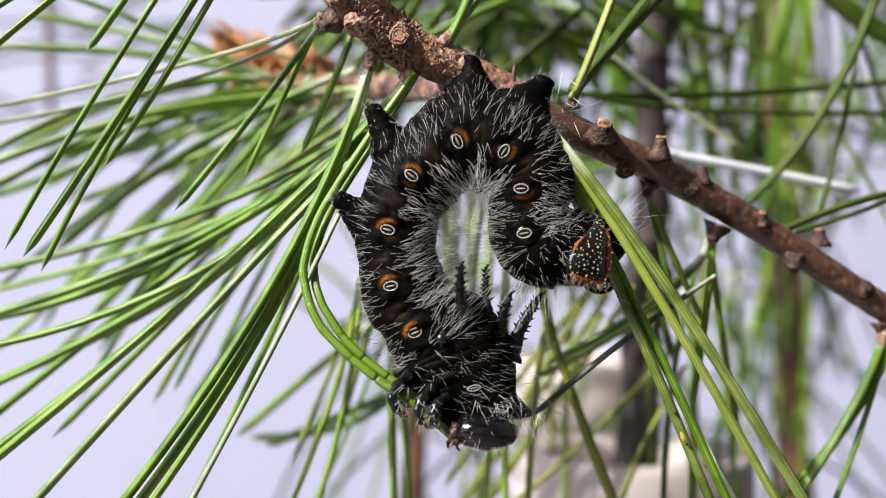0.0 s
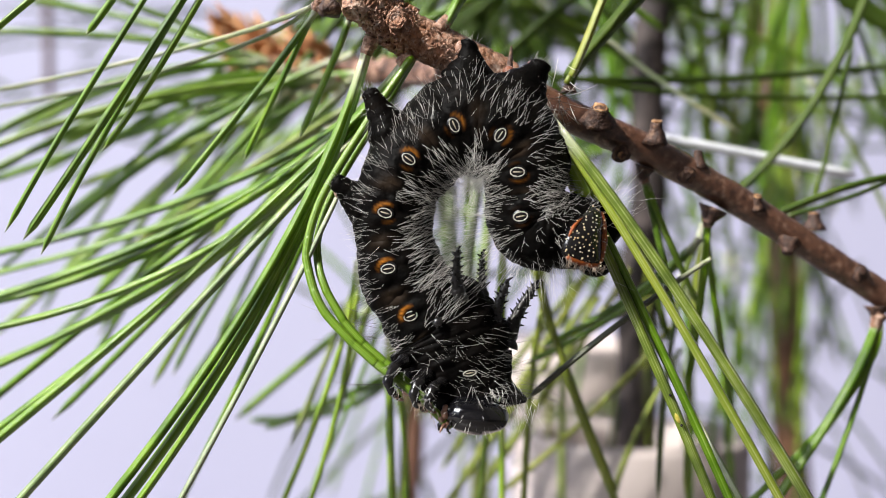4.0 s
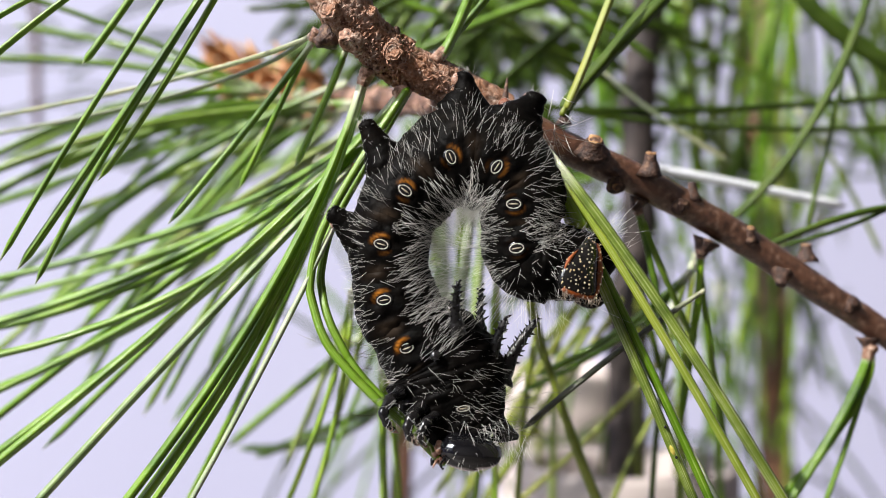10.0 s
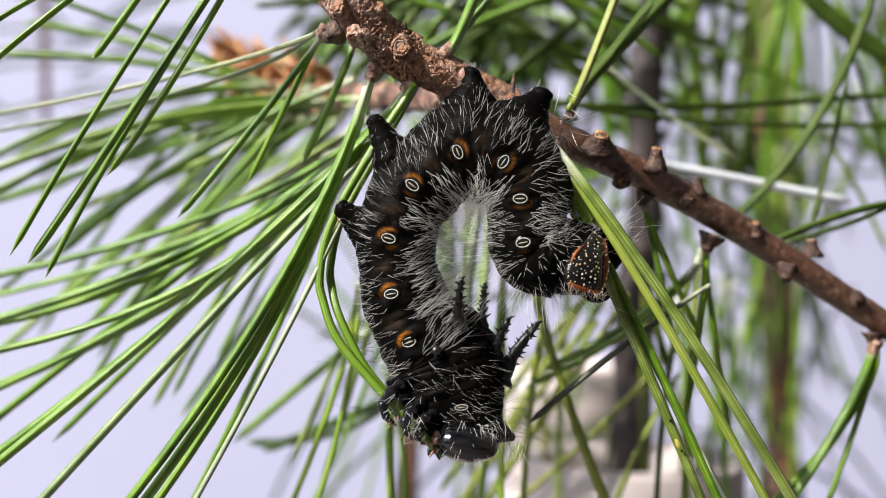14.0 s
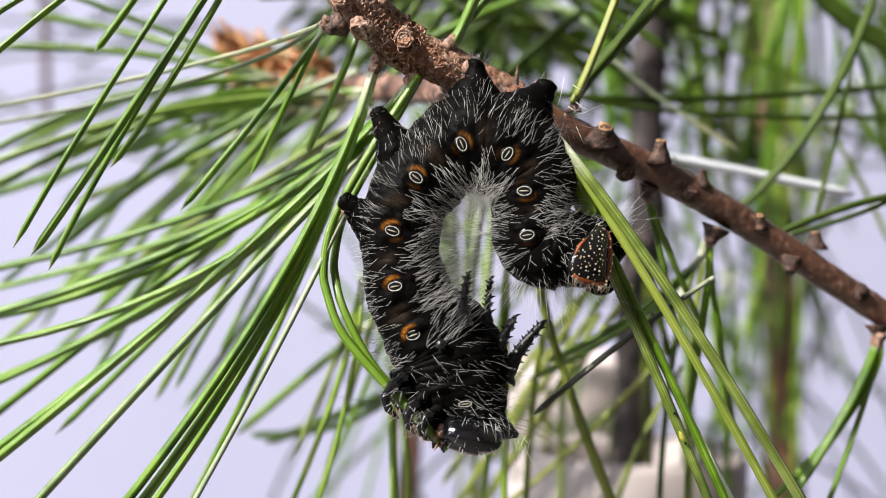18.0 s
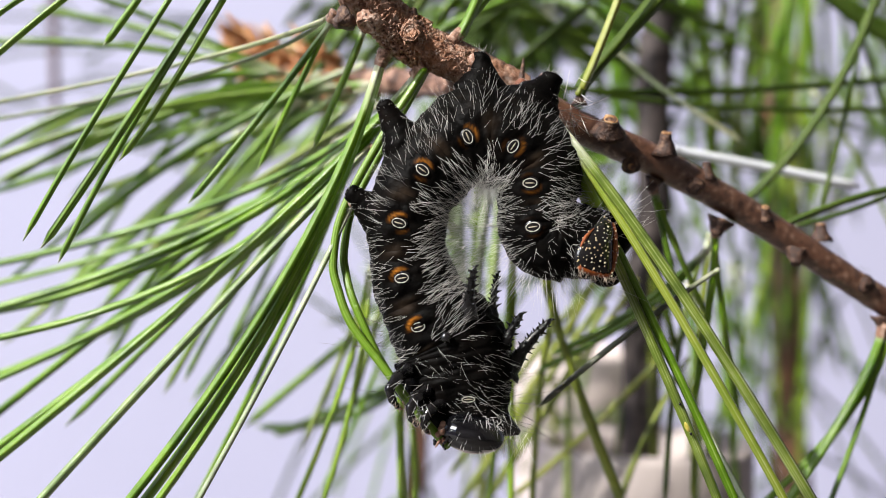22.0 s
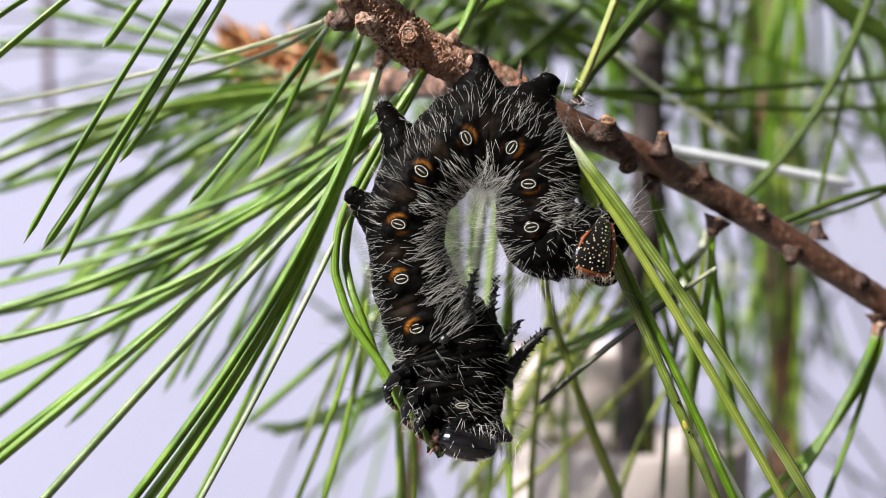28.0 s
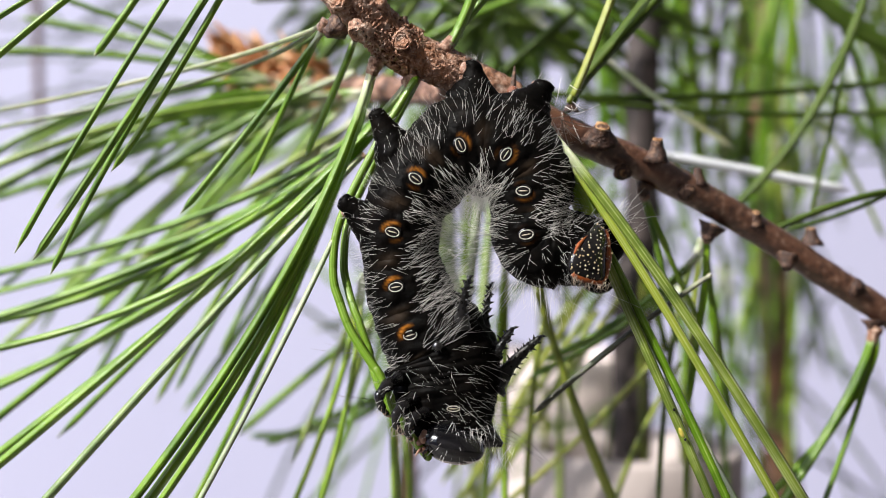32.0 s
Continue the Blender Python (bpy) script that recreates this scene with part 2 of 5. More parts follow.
HAIR = textured("pale_hair", [(0.3, (0.68, 0.66, 0.62)), (0.7, (0.86, 0.84, 0.8))], 300, 0.3)
DARK_HAIR = textured("dark_hair", [(0.3, (0.06, 0.05, 0.045)), (0.7, (0.2, 0.17, 0.15))], 300, 0.4)
SLIT = textured("tan_slit", [(0.3, (0.3, 0.25, 0.17)), (0.7, (0.46, 0.4, 0.3))], 900, 0.45)
SOLE = textured("sole", [(0.3, (0.14, 0.05, 0.02)), (0.5, (0.36, 0.2, 0.14)), (0.7, (0.5, 0.36, 0.3))], 700, 0.5, 0.5)
WHITE = textured("cream_ring", [(0.3, (0.36, 0.34, 0.29)), (0.7, (0.54, 0.51, 0.45))], 900, 0.45)
ORANGE = textured("orange_rim", [(0.3, (0.13, 0.022, 0.006)), (0.7, (0.4, 0.1, 0.016))], 1200, 0.35, 0.5)
GRAIN = textured("cream_grain", [(0.35, (0.5, 0.3, 0.12)), (0.5, (0.68, 0.55, 0.34)), (0.7, (0.72, 0.68, 0.55))], 420, 0.35)
TAN_HAIR = textured("tan_hair", [(0.3, (0.26, 0.19, 0.14)), (0.7, (0.48, 0.39, 0.31))], 300, 0.4)
YELLOW = textured("blight_yellow", [(0.3, (0.35, 0.3, 0.04)), (0.7, (0.6, 0.48, 0.1))], 1200, 0.5)
MOUTH = textured("brown_mouth", [(0.3, (0.14, 0.06, 0.04)), (0.7, (0.5, 0.3, 0.21))], 900, 0.35)
WALL = textured("white_wall", [(0.3, (0.49, 0.49, 0.668)), (0.7, (0.53, 0.53, 0.708))], 3, 0.85, 0.1, 60)
TAN_WALL = textured("tan_wall", [(0.3, (0.3, 0.27, 0.24)), (0.7, (0.36, 0.32, 0.28))], 3, 0.85, 0.1, 60)
TABLE = textured("table_wood", [(0.3, (0.07, 0.065, 0.06)), (0.7, (0.11, 0.1, 0.095))], 12, 0.5, 0.3, 90)
FLOOR = textured("floor_tiles", [(0.3, (0.42, 0.4, 0.38)), (0.7, (0.5, 0.48, 0.45))], 4, 0.5)
POT = textured("pot_plastic", [(0.3, (0.6, 0.51, 0.48)), (0.7, (0.72, 0.63, 0.6))], 20, 0.6, 0.3, 200)
GREY_POT = textured("grey_pot", [(0.3, (0.46, 0.4, 0.39)), (0.7, (0.55, 0.48, 0.46))], 30, 0.5, 0.3, 200)
SOIL = textured("pale_soil", [(0.25, (0.3, 0.22, 0.19)), (0.5, (0.5, 0.41, 0.38)), (0.8, (0.66, 0.6, 0.58))], 60, 0.9, 1.0, 300)

# ---- mesh helpers; small things are given in millimetres from the middle of the subject ----
MID = Vector((0, 0, 0.25))


def mm(u, v, w):
    """Right, up and away, in millimetres."""
    return Vector((u, w, v)) / 1000


def finish(name, bm, mat, parent=None, label="", smooth=True, kind=""):
    me = bpy.data.meshes.new(name)
    bmesh.ops.recalc_face_normals(bm, faces=bm.faces)
    bm.to_mesh(me)
    bm.free()
    me.materials.append(mat)
    me.polygons.foreach_set("use_smooth", [smooth] * len(me.polygons))
    ob = new(name, me)
    if parent is not None:
        ob.parent = parent
    if label or kind:
        tagged(ob, label, kind=kind)
    return ob


def part(name, bm, mat, parent, label="", kind=""):
    return finish(name, bm, mat, parent, label, True, kind)


def thing(name, place, label, category, group="", kind=""):
    e = new(name)
    e.location = place
    return tagged(e, label, category, group, kind)


def box(bm, lo, hi):
    r = bmesh.ops.create_cube(bm, size=1)
    lo, hi = Vector(lo), Vector(hi)
    for v in r["verts"]:
        v.co = Vector(((v.co[i] + 0.5) * (hi[i] - lo[i]) + lo[i] for i in range(3)))


def tube(bm, pts, radii, sides=8, lumps=0.0, lump_scale=900.0, flat=1.0, twist=0.0, uv=False, tri=0.0, ends=(0.0, 1.0)):
    """A closed tapered tube through the points."""
    pts = [Vector(p) for p in pts]
    rings = []
    up = Vector((0.31, -0.9, 0.3))
    n = len(pts)
    layer = bm.loops.layers.uv.verify() if uv else None
    for i, p in enumerate(pts):
        d = (pts[min(i + 1, n - 1)] - pts[max(i - 1, 0)]).normalized()
        a = (up - d * up.dot(d)).normalized()
        up = a
        b = d.cross(a)
        ring = []
        for k in range(sides):
            th = 2 * math.pi * k / sides + twist
            o = a * (math.cos(th) * flat) + b * math.sin(th)
            r = radii[i] * (1 + tri * math.cos(3 * th))
            if lumps:
                r *= 1 + lumps * noise.noise((p + o * radii[i]) * lump_scale) + 0.6 * lumps * noise.noise((p + o * radii[i]) * lump_scale * 2.7)
            ring.append(bm.verts.new(p + o * r))
        rings.append(ring)
    for i in range(n - 1):
        for k in range(sides):
            q = (k + 1) % sides
            fa = bm.faces.new((rings[i][k], rings[i][q], rings[i + 1][q], rings[i + 1][k]))
            if uv:
                for lp, (uu, vv) in zip(fa.loops, ((k, i), (k + 1, i), (k + 1, i + 1), (k, i + 1))):
                    lp[layer].uv = (uu / sides, ends[0] + (ends[1] - ends[0]) * vv / (n - 1))
    bm.faces.new(rings[0])
    bm.faces.new(rings[-1])


def bend(a, m, b, steps):
    """Points of a curve from a through m to b."""
    c = m * 2 - (a + b) / 2
    return [a * (1 - t) ** 2 + c * 2 * t * (1 - t) + b * t * t for t in (i / steps for i in range(steps + 1))]


def spline(pts, steps):
    pts = [Vector(p) for p in pts]
    q = [pts[0] * 2 - pts[1]] + pts + [pts[-1] * 2 - pts[-2]]
    out = []
    for i in range(len(pts) - 1):
        p0, p1, p2, p3 = q[i:i + 4]
        for s in range(steps):
            t = s / steps
            out.append(0.5 * (p1 * 2 + (p2 - p0) * t + (p0 * 2 - p1 * 5 + p2 * 4 - p3) * t * t + (p1 * 3 - p0 - p2 * 3 + p3) * t ** 3))
    return out + [pts[-1]]


def ball(bm, c, r, sx=1, sy=1, sz=1, m=None, seg=12):
    res = bmesh.ops.create_uvsphere(bm, u_segments=seg, v_segments=max(6, seg * 2 // 3), radius=1)
    mat = Matrix.Translation(c) @ (m or Matrix.Identity(4)) @ Matrix.Diagonal((r * sx, r * sy, r * sz, 1))
    bmesh.ops.transform(bm, matrix=mat, verts=res["verts"])
    return res["verts"]


def lathe(bm, p, d, prof, sides=16, lumps=0.0, scale=1500.0):
    """A turned form on the axis d: radius and height in millimetres from foot to top."""
    d = Vector(d).normalized()
    e1 = d.cross(Vector((0.3, 0.2, 0.93)) if abs(d.z) < 0.9 else Vector((1, 0.2, 0))).normalized()
    e2 = d.cross(e1)
    rings = []
    for rad, h in prof:
        ring = []
        for k in range(sides):
            th = 2 * math.pi * k / sides
            q = p + (e1 * math.cos(th) + e2 * math.sin(th)) * rad / 1000 + d * h / 1000
            ring.append(bm.verts.new(q + (q - p).normalized() * lumps * rad / 1000 * noise.noise(q * scale)))
        rings.append(ring)
    for ra, rb_ in zip(rings, rings[1:]):
        for k in range(sides):
            bm.faces.new((ra[k], ra[(k + 1) % sides], rb_[(k + 1) % sides], rb_[k]))
    bm.faces.new(rings[0])
    bm.faces.new(rings[-1])


def needle(parent, pts, r, mat, label=""):
    bm = bmesh.new()
    n = len(pts)
    rad = [r / 1000 * (0.8 + 0.2 * min(1, i / 3)) * min(1.0, (0.12 + ((n - 1 - i) / (n - 1)) / 0.07)) for i in range(n)]
    tube(bm, pts, rad, 12, flat=0.85, twist=random.uniform(0, 2), uv=True, tri=0.24)
    return part("needle", bm, mat, parent, label)


def bunch(parent, sheath, base, rows, mat=None, name="fascicle"):
    """Needles that spring from one sheath: middle, tip, radius."""
    b = mm(*base)
    bm = bmesh.new()
    mean = sum((mm(*r[:3]) - b for r in rows), Vector()).normalized()
    if sheath:
        rs = (0.62 + 0.2 * len(rows) ** 0.5) * min(1.0, 0.5 + sheath / 8)
        ln = sheath * 0.5
        prof = [(1.15, -0.25), (1.2, 0.0)]
        for k in range(1, 9):
            prof.append(((1.2 - 0.35 * k / 8) * (1.06 if k % 2 else 0.93), k / 8))
        prof += [(0.8, 1.04), (0.55, 0.98)]
        lathe(bm, b - mean * 0.0004, mean, [(rs * k, ln * h) for k, h in prof], 14, 0.16, 1500)
    else:
        pts = [b - mean * 0.001 + mean * 0.0026 * t / 5 for t in range(6)]
        tube(bm, pts, [rows[0][6] * 0.0006 * k for k in (1.3, 1.35, 1.15, 1.0, 0.92, 0.85)], 10, 0.2, 1500)
    f = part(name, bm, SHEATH if sheath else mat or GREEN, parent)
    for i, r in enumerate(rows):
        m, t = mm(*r[:3]), mm(*r[3:6])
        off = Vector((random.uniform(-1, 1), random.uniform(-1, 1), random.uniform(-1, 1))) * 0.0004
        needle(f, bend(b + off, m, t, 16), r[6], mat or GREEN)
    return f


# ---- room ----


def slab(name, lo, hi, mat, label, category):
    bm = bmesh.new()
    box(bm, lo, hi)
    return tagged(finish(name, bm, mat, smooth=False), label, category, kind="structure")


slab("floor", (-1.7, -1.9, -0.85), (1.7, 0.8, -0.75), FLOOR, "plain pale floor of the room", "floor")
slab("ceiling", (-1.7, -1.9, 3.0), (1.7, 0.8, 3.1), TAN_WALL, "plain tan ceiling of the room", "ceiling")
slab("wall_north", (-1.7, 0.7, -0.75), (1.7, 0.8, 3.0), WALL, "bright lavender-white plain wall behind the pines", "wall")
slab("wall_south", (-1.7, -1.9, -0.75), (1.7, -1.8, 3.0), TAN_WALL, "plain tan wall of the room", "wall")
slab("wall_east", (1.6, -1.8, -0.75), (1.7, 0.7, 3.0), TAN_WALL, "plain tan wall of the room", "wall")
bm = bmesh.new()
box(bm, (-1.7, -1.8, -0.75), (-1.6, 0.7, 0.5))
box(bm, (-1.7, -1.8, 2.9), (-1.6, 0.7, 3.0))
box(bm, (-1.7, -1.8, 0.5), (-1.6, -1.72, 2.9))
box(bm, (-1.7, 0.62, 0.5), (-1.6, 0.7, 2.9))
tagged(finish("wall_west", bm, WALL, smooth=False), "white wall with a large window opening", "wall", kind="structure")

table = thing("table", (0, 0, 0), "dark grey-brown wooden table under the potted pines", "table")
bm = bmesh.new()
box(bm, (-0.7, -0.5, -0.03), (0.7, 0.6, 0.0))
bmesh.ops.bevel(bm, geom=bm.edges[:], offset=0.004, segments=2, affect="EDGES")
part("tabletop", bm, TABLE, table)
for x in (-0.64, 0.64):
    for y in (-0.44, 0.54):
        bm = bmesh.new()
        tube(bm, [(x, y, -0.75), (x, y, -0.4), (x, y, -0.03)], [0.02, 0.022, 0.025], 12)
        part("leg", bm, TABLE, table)

# ---- pots behind ----


def plant_pot(place, r, h, mat, label):
    pot = thing("plant_pot", place, label, "plant pot", "plant pots on the table")
    bm = bmesh.new()
    prof = [(0.8, 0.0), (0.84, 0.2), (0.93, 0.8), (0.95, 0.88), (1.06, 0.885), (1.07, 0.99), (1.04, 1.0), (0.97, 0.985), (0.93, 0.9)]
    rings = [[bm.verts.new((r * k * math.cos(a * math.pi / 24), r * k * math.sin(a * math.pi / 24), h * z)) for a in range(48)] for k, z in prof]
    for ra, rb_ in zip(rings, rings[1:]):
        for k in range(48):
            bm.faces.new((ra[k], ra[(k + 1) % 48], rb_[(k + 1) % 48], rb_[k]))
    bm.faces.new(rings[0])
    part("pot_body", bm, mat, pot)
    bm = bmesh.new()
    bmesh.ops.create_grid(bm, x_segments=40, y_segments=40, size=r * 0.94)
    for v in bm.verts:
        rr = v.co.xy.length
        if rr > r * 0.93:
            v.co.xy *= r * 0.93 / rr
        v.co.z = h * 0.955 + 0.0022 * noise.noise(v.co * 150) + 0.002 * noise.noise(v.co * 420)
    part("grit", bm, SOIL, pot)


plant_pot((0.047, 0.25, 0), 0.026, 0.214, POT, "pinkish beige plant pot filled with pale grit")
plant_pot((0.046, 0.108, 0), 0.024, 0.205, GREY_POT, "pale grey plant pot holding a pine sapling")
plant_pot((0.104, 0.19, 0), 0.04, 0.13, GREY_POT, "pale grey plant pot holding a pine sapling")
plant_pot((-0.0095, 0.15, 0), 0.032, 0.13, GREY_POT, "pale grey plant pot holding a thin pine stem")

# ---- the branch ----
branch = thing("pine_branch", MID, "brown pine branch with rough bark and long green needles", "branch")
LINE = [(-15.9, 42.2, -4.0), (-12.3, 36.6, -3.0), (-7.0, 31.5, -1.0), (1.3, 27.6, 1.0), (9.9, 23.8, 4.0), (19.5, 18.7, 6.0), (32.1, 13.6, 9.0), (46.2, 6.4, 13.0), (60.6, -2.3, 16.0), (75.4, -11.4, 19.0)]
WOOD = spline([mm(*p) for p in LINE], 26)
bm = bmesh.new()
# Dark bark starts early here; it also stands in for the caterpillar's shade.
cut = 26 * 3 + 18
tube(bm, WOOD[:cut + 10], [0.0030 + 0.0014 * max(0, 1 - i / 48) for i in range(cut + 10)], 72, 0.10, 1500)
part("rough_wood", bm, BARK, branch, "flaky reddish brown rough bark")
bm = bmesh.new()
tube(bm, WOOD[cut:], [0.0026 - 0.0000032 * i for i in range(len(WOOD) - cut)], 40, 0.05, 420)
part("smooth_wood", bm, SMOOTH_BARK, branch, "smooth dark brown bark")


def knot(place, way, r, ln, cut_face=False):
    """A short stub where needles or twigs have broken off."""
    bm = bmesh.new()
    p, d = mm(*place), mm(*way).normalized()
    lathe(bm, p, d, [(r * a, ln * h) for a, h in ((2.1, -0.55), (1.75, -0.2), (1.4, 0.1), (1.2, 0.32), (1.02, 0.5), (1.04, 0.62), (0.93, 0.78), (0.9, 0.9), (0.72, 0.98), (0.4, 1.02))], 20, 0.2, 1200)
    ob = part("knot", bm, KNOT, branch)
    if cut_face:
        bm = bmesh.new()
        lathe(bm, p, d, [(r * a, ln * h) for a, h in ((0.86, 0.9), (0.84, 1.04), (0.6, 1.0), (0.5, 1.05), (0.3, 0.97), (0.1, 1.0))], 14, 0.2, 1500)
        part("cut_face", bm, CUT, ob, "tan broken face")


def scar(place, way, r):
    """A flat ringed leaf scar on the old bark."""
    bm = bmesh.new()
    lathe(bm, mm(*place), mm(*way), [(r * a, h) for a, h in ((1.45, -1.0), (1.35, 0.0), (1.22, 0.3), (1.05, 0.38), (0.98, 0.2), (0.86, 0.24), (0.8, 0.42), (0.68, 0.4), (0.6, 0.28), (0.46, 0.3), (0.36, 0.36), (0.18, 0.3), (0.05, 0.26))], 26, 0.5, 1500)
    part("scar", bm, BARK, branch, "ringed leaf scar")


for place, way, size, ln, cut_face in (
        ((23.6, 18.3, 3.0), (0.1, 1, -0.9), 1.3, 1.7, True), ((32.6, 15.8, 6.0), (0.05, 1, -0.25), 0.95, 2.2, True), ((39.9, 11.9, 10.0), (0, 1, 0.1), 0.7, 1.9, False),
        ((49.4, 5.6, 12.0), (0, 1, -0.5), 0.75, 1.4, True), ((59.5, 2.5, 16.0), (0, 1, 0), 0.95, 1.8, True), ((54.7, -1.0, 13.0), (-0.3, -1, -0.6), 0.9, 1.5, False),
        ((66.6, -5.1, 15.0), (0.2, 0.3, -1), 0.8, 0.9, False), ((31.2, 10.4, 9.0), (-0.4, -1, 0), 0.75, 1.3, False), ((42.3, 4.0, 12.0), (-0.4, -1, 0), 1.1, 1.7, False),
        ((69.9, -11.4, 17.0), (0, -1, 0), 0.9, 1.5, False), ((27.3, 12.8, 5.0), (0, -0.5, -1), 0.7, 0.35, True), ((37.6, 9.8, 7.5), (0, -0.2, -1), 0.7, 0.25, False),
        ((19.3, 22.6, 4.5), (0, 1, 0), 0.6, 1.0, False), ((-15.9, 32.9, -5.0), (-0.75, -0.5, -0.5), 0.95, 1.5, False), ((-5.9, 34.6, -2.0), (0.3, 1, 0), 0.5, 0.8, False)):
    knot(place, way, size, ln, cut_face)
for place, way, size in (((-12.1, 32.0, -6.6), (-0.25, -1.0, -0.8), 1.25), ((-6.2, 31.4, -4.6), (0, -0.1, -1), 1.1), ((-1.2, 28.3, -2.3), (0.1, 0.2, -1), 0.8), ((-15.4, 36.9, -7.2), (-0.4, -0.1, -1), 1.15), ((-9.4, 37.0, -5.2), (0.2, 0.7, -1), 0.8)):
    scar(place, way, size)
# old silk threads on the bark
bm = bmesh.new()
rt = random.Random(9)
for k in range(26):
    a = mm(*(16.6, 21.2, -2.0)) + Vector((rt.gauss(0, 0.0018), rt.uniform(-0.001, 0.002), rt.gauss(0, 0.002)))
    b = a + Vector((rt.gauss(0.002, 0.002), rt.gauss(0, 0.001), rt.gauss(-0.002, 0.002)))
    tube(bm, [a, (a + b) / 2 + Vector((0, -0.0004, -0.0003)), b], [0.00004, 0.00005, 0.00003], 3)
part("silk", bm, HAIR, branch, "pale torn silk threads", "stuff")
# loose bark flakes on the old wood
flakes = random.Random(5)
bm = bmesh.new()
for i in range(2300):
    c = WOOD[flakes.randrange(4, cut)]
    a = flakes.uniform(0, 2 * math.pi)
    o = Vector((0.3 * math.cos(a), -abs(math.sin(a)) if flakes.random() < 0.7 else math.sin(a), math.cos(a))).normalized()
    p = c + o * (0.00295 if c.x > -0.004 else 0.0036)
    e1 = Vector((flakes.uniform(-1, 1), flakes.uniform(-1, 1), flakes.uniform(-1, 1))).cross(o).normalized()
    e2 = o.cross(e1)
    s = flakes.uniform(0.00008, 0.0002) * (1.6 if flakes.random() < 0.2 else 1.0)
    e1 = e1 * flakes.uniform(1.2, 3.2)
    q = [bm.verts.new(p + e1 * s * x + e2 * s * y * 0.7 + o * z * 0.8) for x, y, z in ((-1, -1, 0), (1, -0.8, 0.00012), (0.8, 1, 0.0003), (-0.9, 0.9, 0.00018))]
    bot = bm.verts.new(p - o * 0.0008)
    bm.faces.new(q)
    for k in range(4):
        bm.faces.new((q[k], bot, q[(k + 1) % 4]))
part("loose_bark", bm, FLAKE, branch, "loose curled bark flakes", "stuff")
bm = bmesh.new()
tube(bm, [mm(*(10.1, 22.6, 0.0)), mm(*(10.2, 25.2, 0.0)), mm(*(10.5, 28.3, 0.0))], [0.0009, 0.0005, 0.00015], 8, 0.3, 1500)
part("dry_bract", bm, KNOT, branch)
bm = bmesh.new()
ball(bm, mm(*(10.1, 23.9, -2.0)), 0.0011, 1, 0.9, 1.1, None, 16)
part("bud", bm, RED_BUD, branch, "round reddish bud")

# needles in front, each bunch from its sheath
bunch(branch, 0, (-25.1, 59.2, -8.0), [
        (-46.0, 25.5, -9.0, -60.1, 0.9, -10.0, 0.40)])
bunch(branch, 0, (-25.1, 50.4, -8.0), [
        (-44.6, 20.2, -8.0, -57.9, -0.1, -9.0, 0.53),
        (-45.4, 18.5, -6.0, -56.1, -2.2, -7.0, 0.42)])
bunch(branch, 0, (-21.3, 56.6, -6.0), [
        (-36.7, 29.2, -6.0, -47.7, 12.5, -6.0, 0.44)])
bunch(branch, 0, (-37.1, 49.9, -4.0), [
        (-44.0, 38.5, -4.0, -50.6, 29.3, -4.0, 0.49)])
bunch(branch, 0, (-43.1, 46.1, -3.0), [
        (-58.7, 35.2, -1.9, -73.9, 21.8, -2.2, 0.50),
        (-62.7, 36.9, -1.9, -70.8, 29.7, -2.2, 0.41)])
bunch(branch, 3, (-17.6, 34.3, -1.0), [
        (-28.1, 20.7, 2.0, -39.7, 6.7, 3.0, 0.46),
        (-23.4, 24.0, 3.0, -29.7, 12.0, 6.0, 0.42)])
bunch(branch, 2, (-18.0, 34.3, 0.0), [
        (-46.2, 29.2, 16.4, -100.2, 22.1, 35.5, 0.40),
        (-44.9, 27.3, 18.7, -103.8, 19.5, 40.2, 0.34)], SILVER)
bunch(branch, 2, (-13.2, 33.0, 2.0), [
        (-16.1, 26.4, 4.0, -21.2, 15.5, 6.0, 0.50)])
bunch(branch, 4, (-10.1, 28.3, -2.0), [
        (-26.4, -7.7, -3.3, -56.7, -49.2, -5.9, 0.62),
        (-25.6, -8.3, -2.2, -54.5, -49.7, -5.1, 0.66),
        (-24.6, -8.1, -1.0, -52.4, -49.9, -2.7, 0.58),
        (-23.8, -5.8, 12.5, -51.8, -60.2, 25.3, 0.50)])
bunch(branch, 4, (-4.7, 26.5, -1.0), [
        (-32.2, -1.1, 3.0, -87.8, -47.8, 1.8, 0.64),
        (-32.4, -1.3, 7.4, -91.0, -46.4, 7.7, 0.61),
        (-38.2, -3.0, 12.4, -96.0, -30.4, 23.1, 0.59),
        (-38.0, -3.1, 6.8, -89.5, -17.0, 10.6, 0.56)])
bunch(branch, 3, (-4.1, 27.0, 1.0), [
        (-38.2, 7.8, 21.1, -104.3, -7.6, 37.7, 0.57),
        (-37.9, 3.3, 14.5, -97.9, -16.0, 25.7, 0.68),
        (-38.3, 5.8, 28.6, -110.3, -12.5, 44.4, 0.54)])
bunch(branch, 1, (-12.2, 15.1, 2.0), [
        (-37.5, -11.6, 0.8, -70.9, -48.8, -0.3, 0.60)], SAGE)
bunch(branch, 1, (-14.2, 7.5, -3.0), [
        (-25.5, -16.5, -7.0, -41.2, -45.3, -7.0, 0.38)], SILVER)
bunch(branch, 1, (-12.3, 18.0, 4.0), [
        (-49.6, -3.1, 18.4, -91.2, -12.8, 30.6, 0.66),
        (-45.0, -7.0, 21.8, -97.5, -29.2, 34.9, 0.76)])
bunch(branch, 4, (0.3, 31.0, -1.0), [
        (3.0, 35.4, -1.1, 6.5, 44.2, -2.5, 0.71),
        (4.5, 36.5, 0.1, 10.8, 44.2, -0.2, 0.50)])
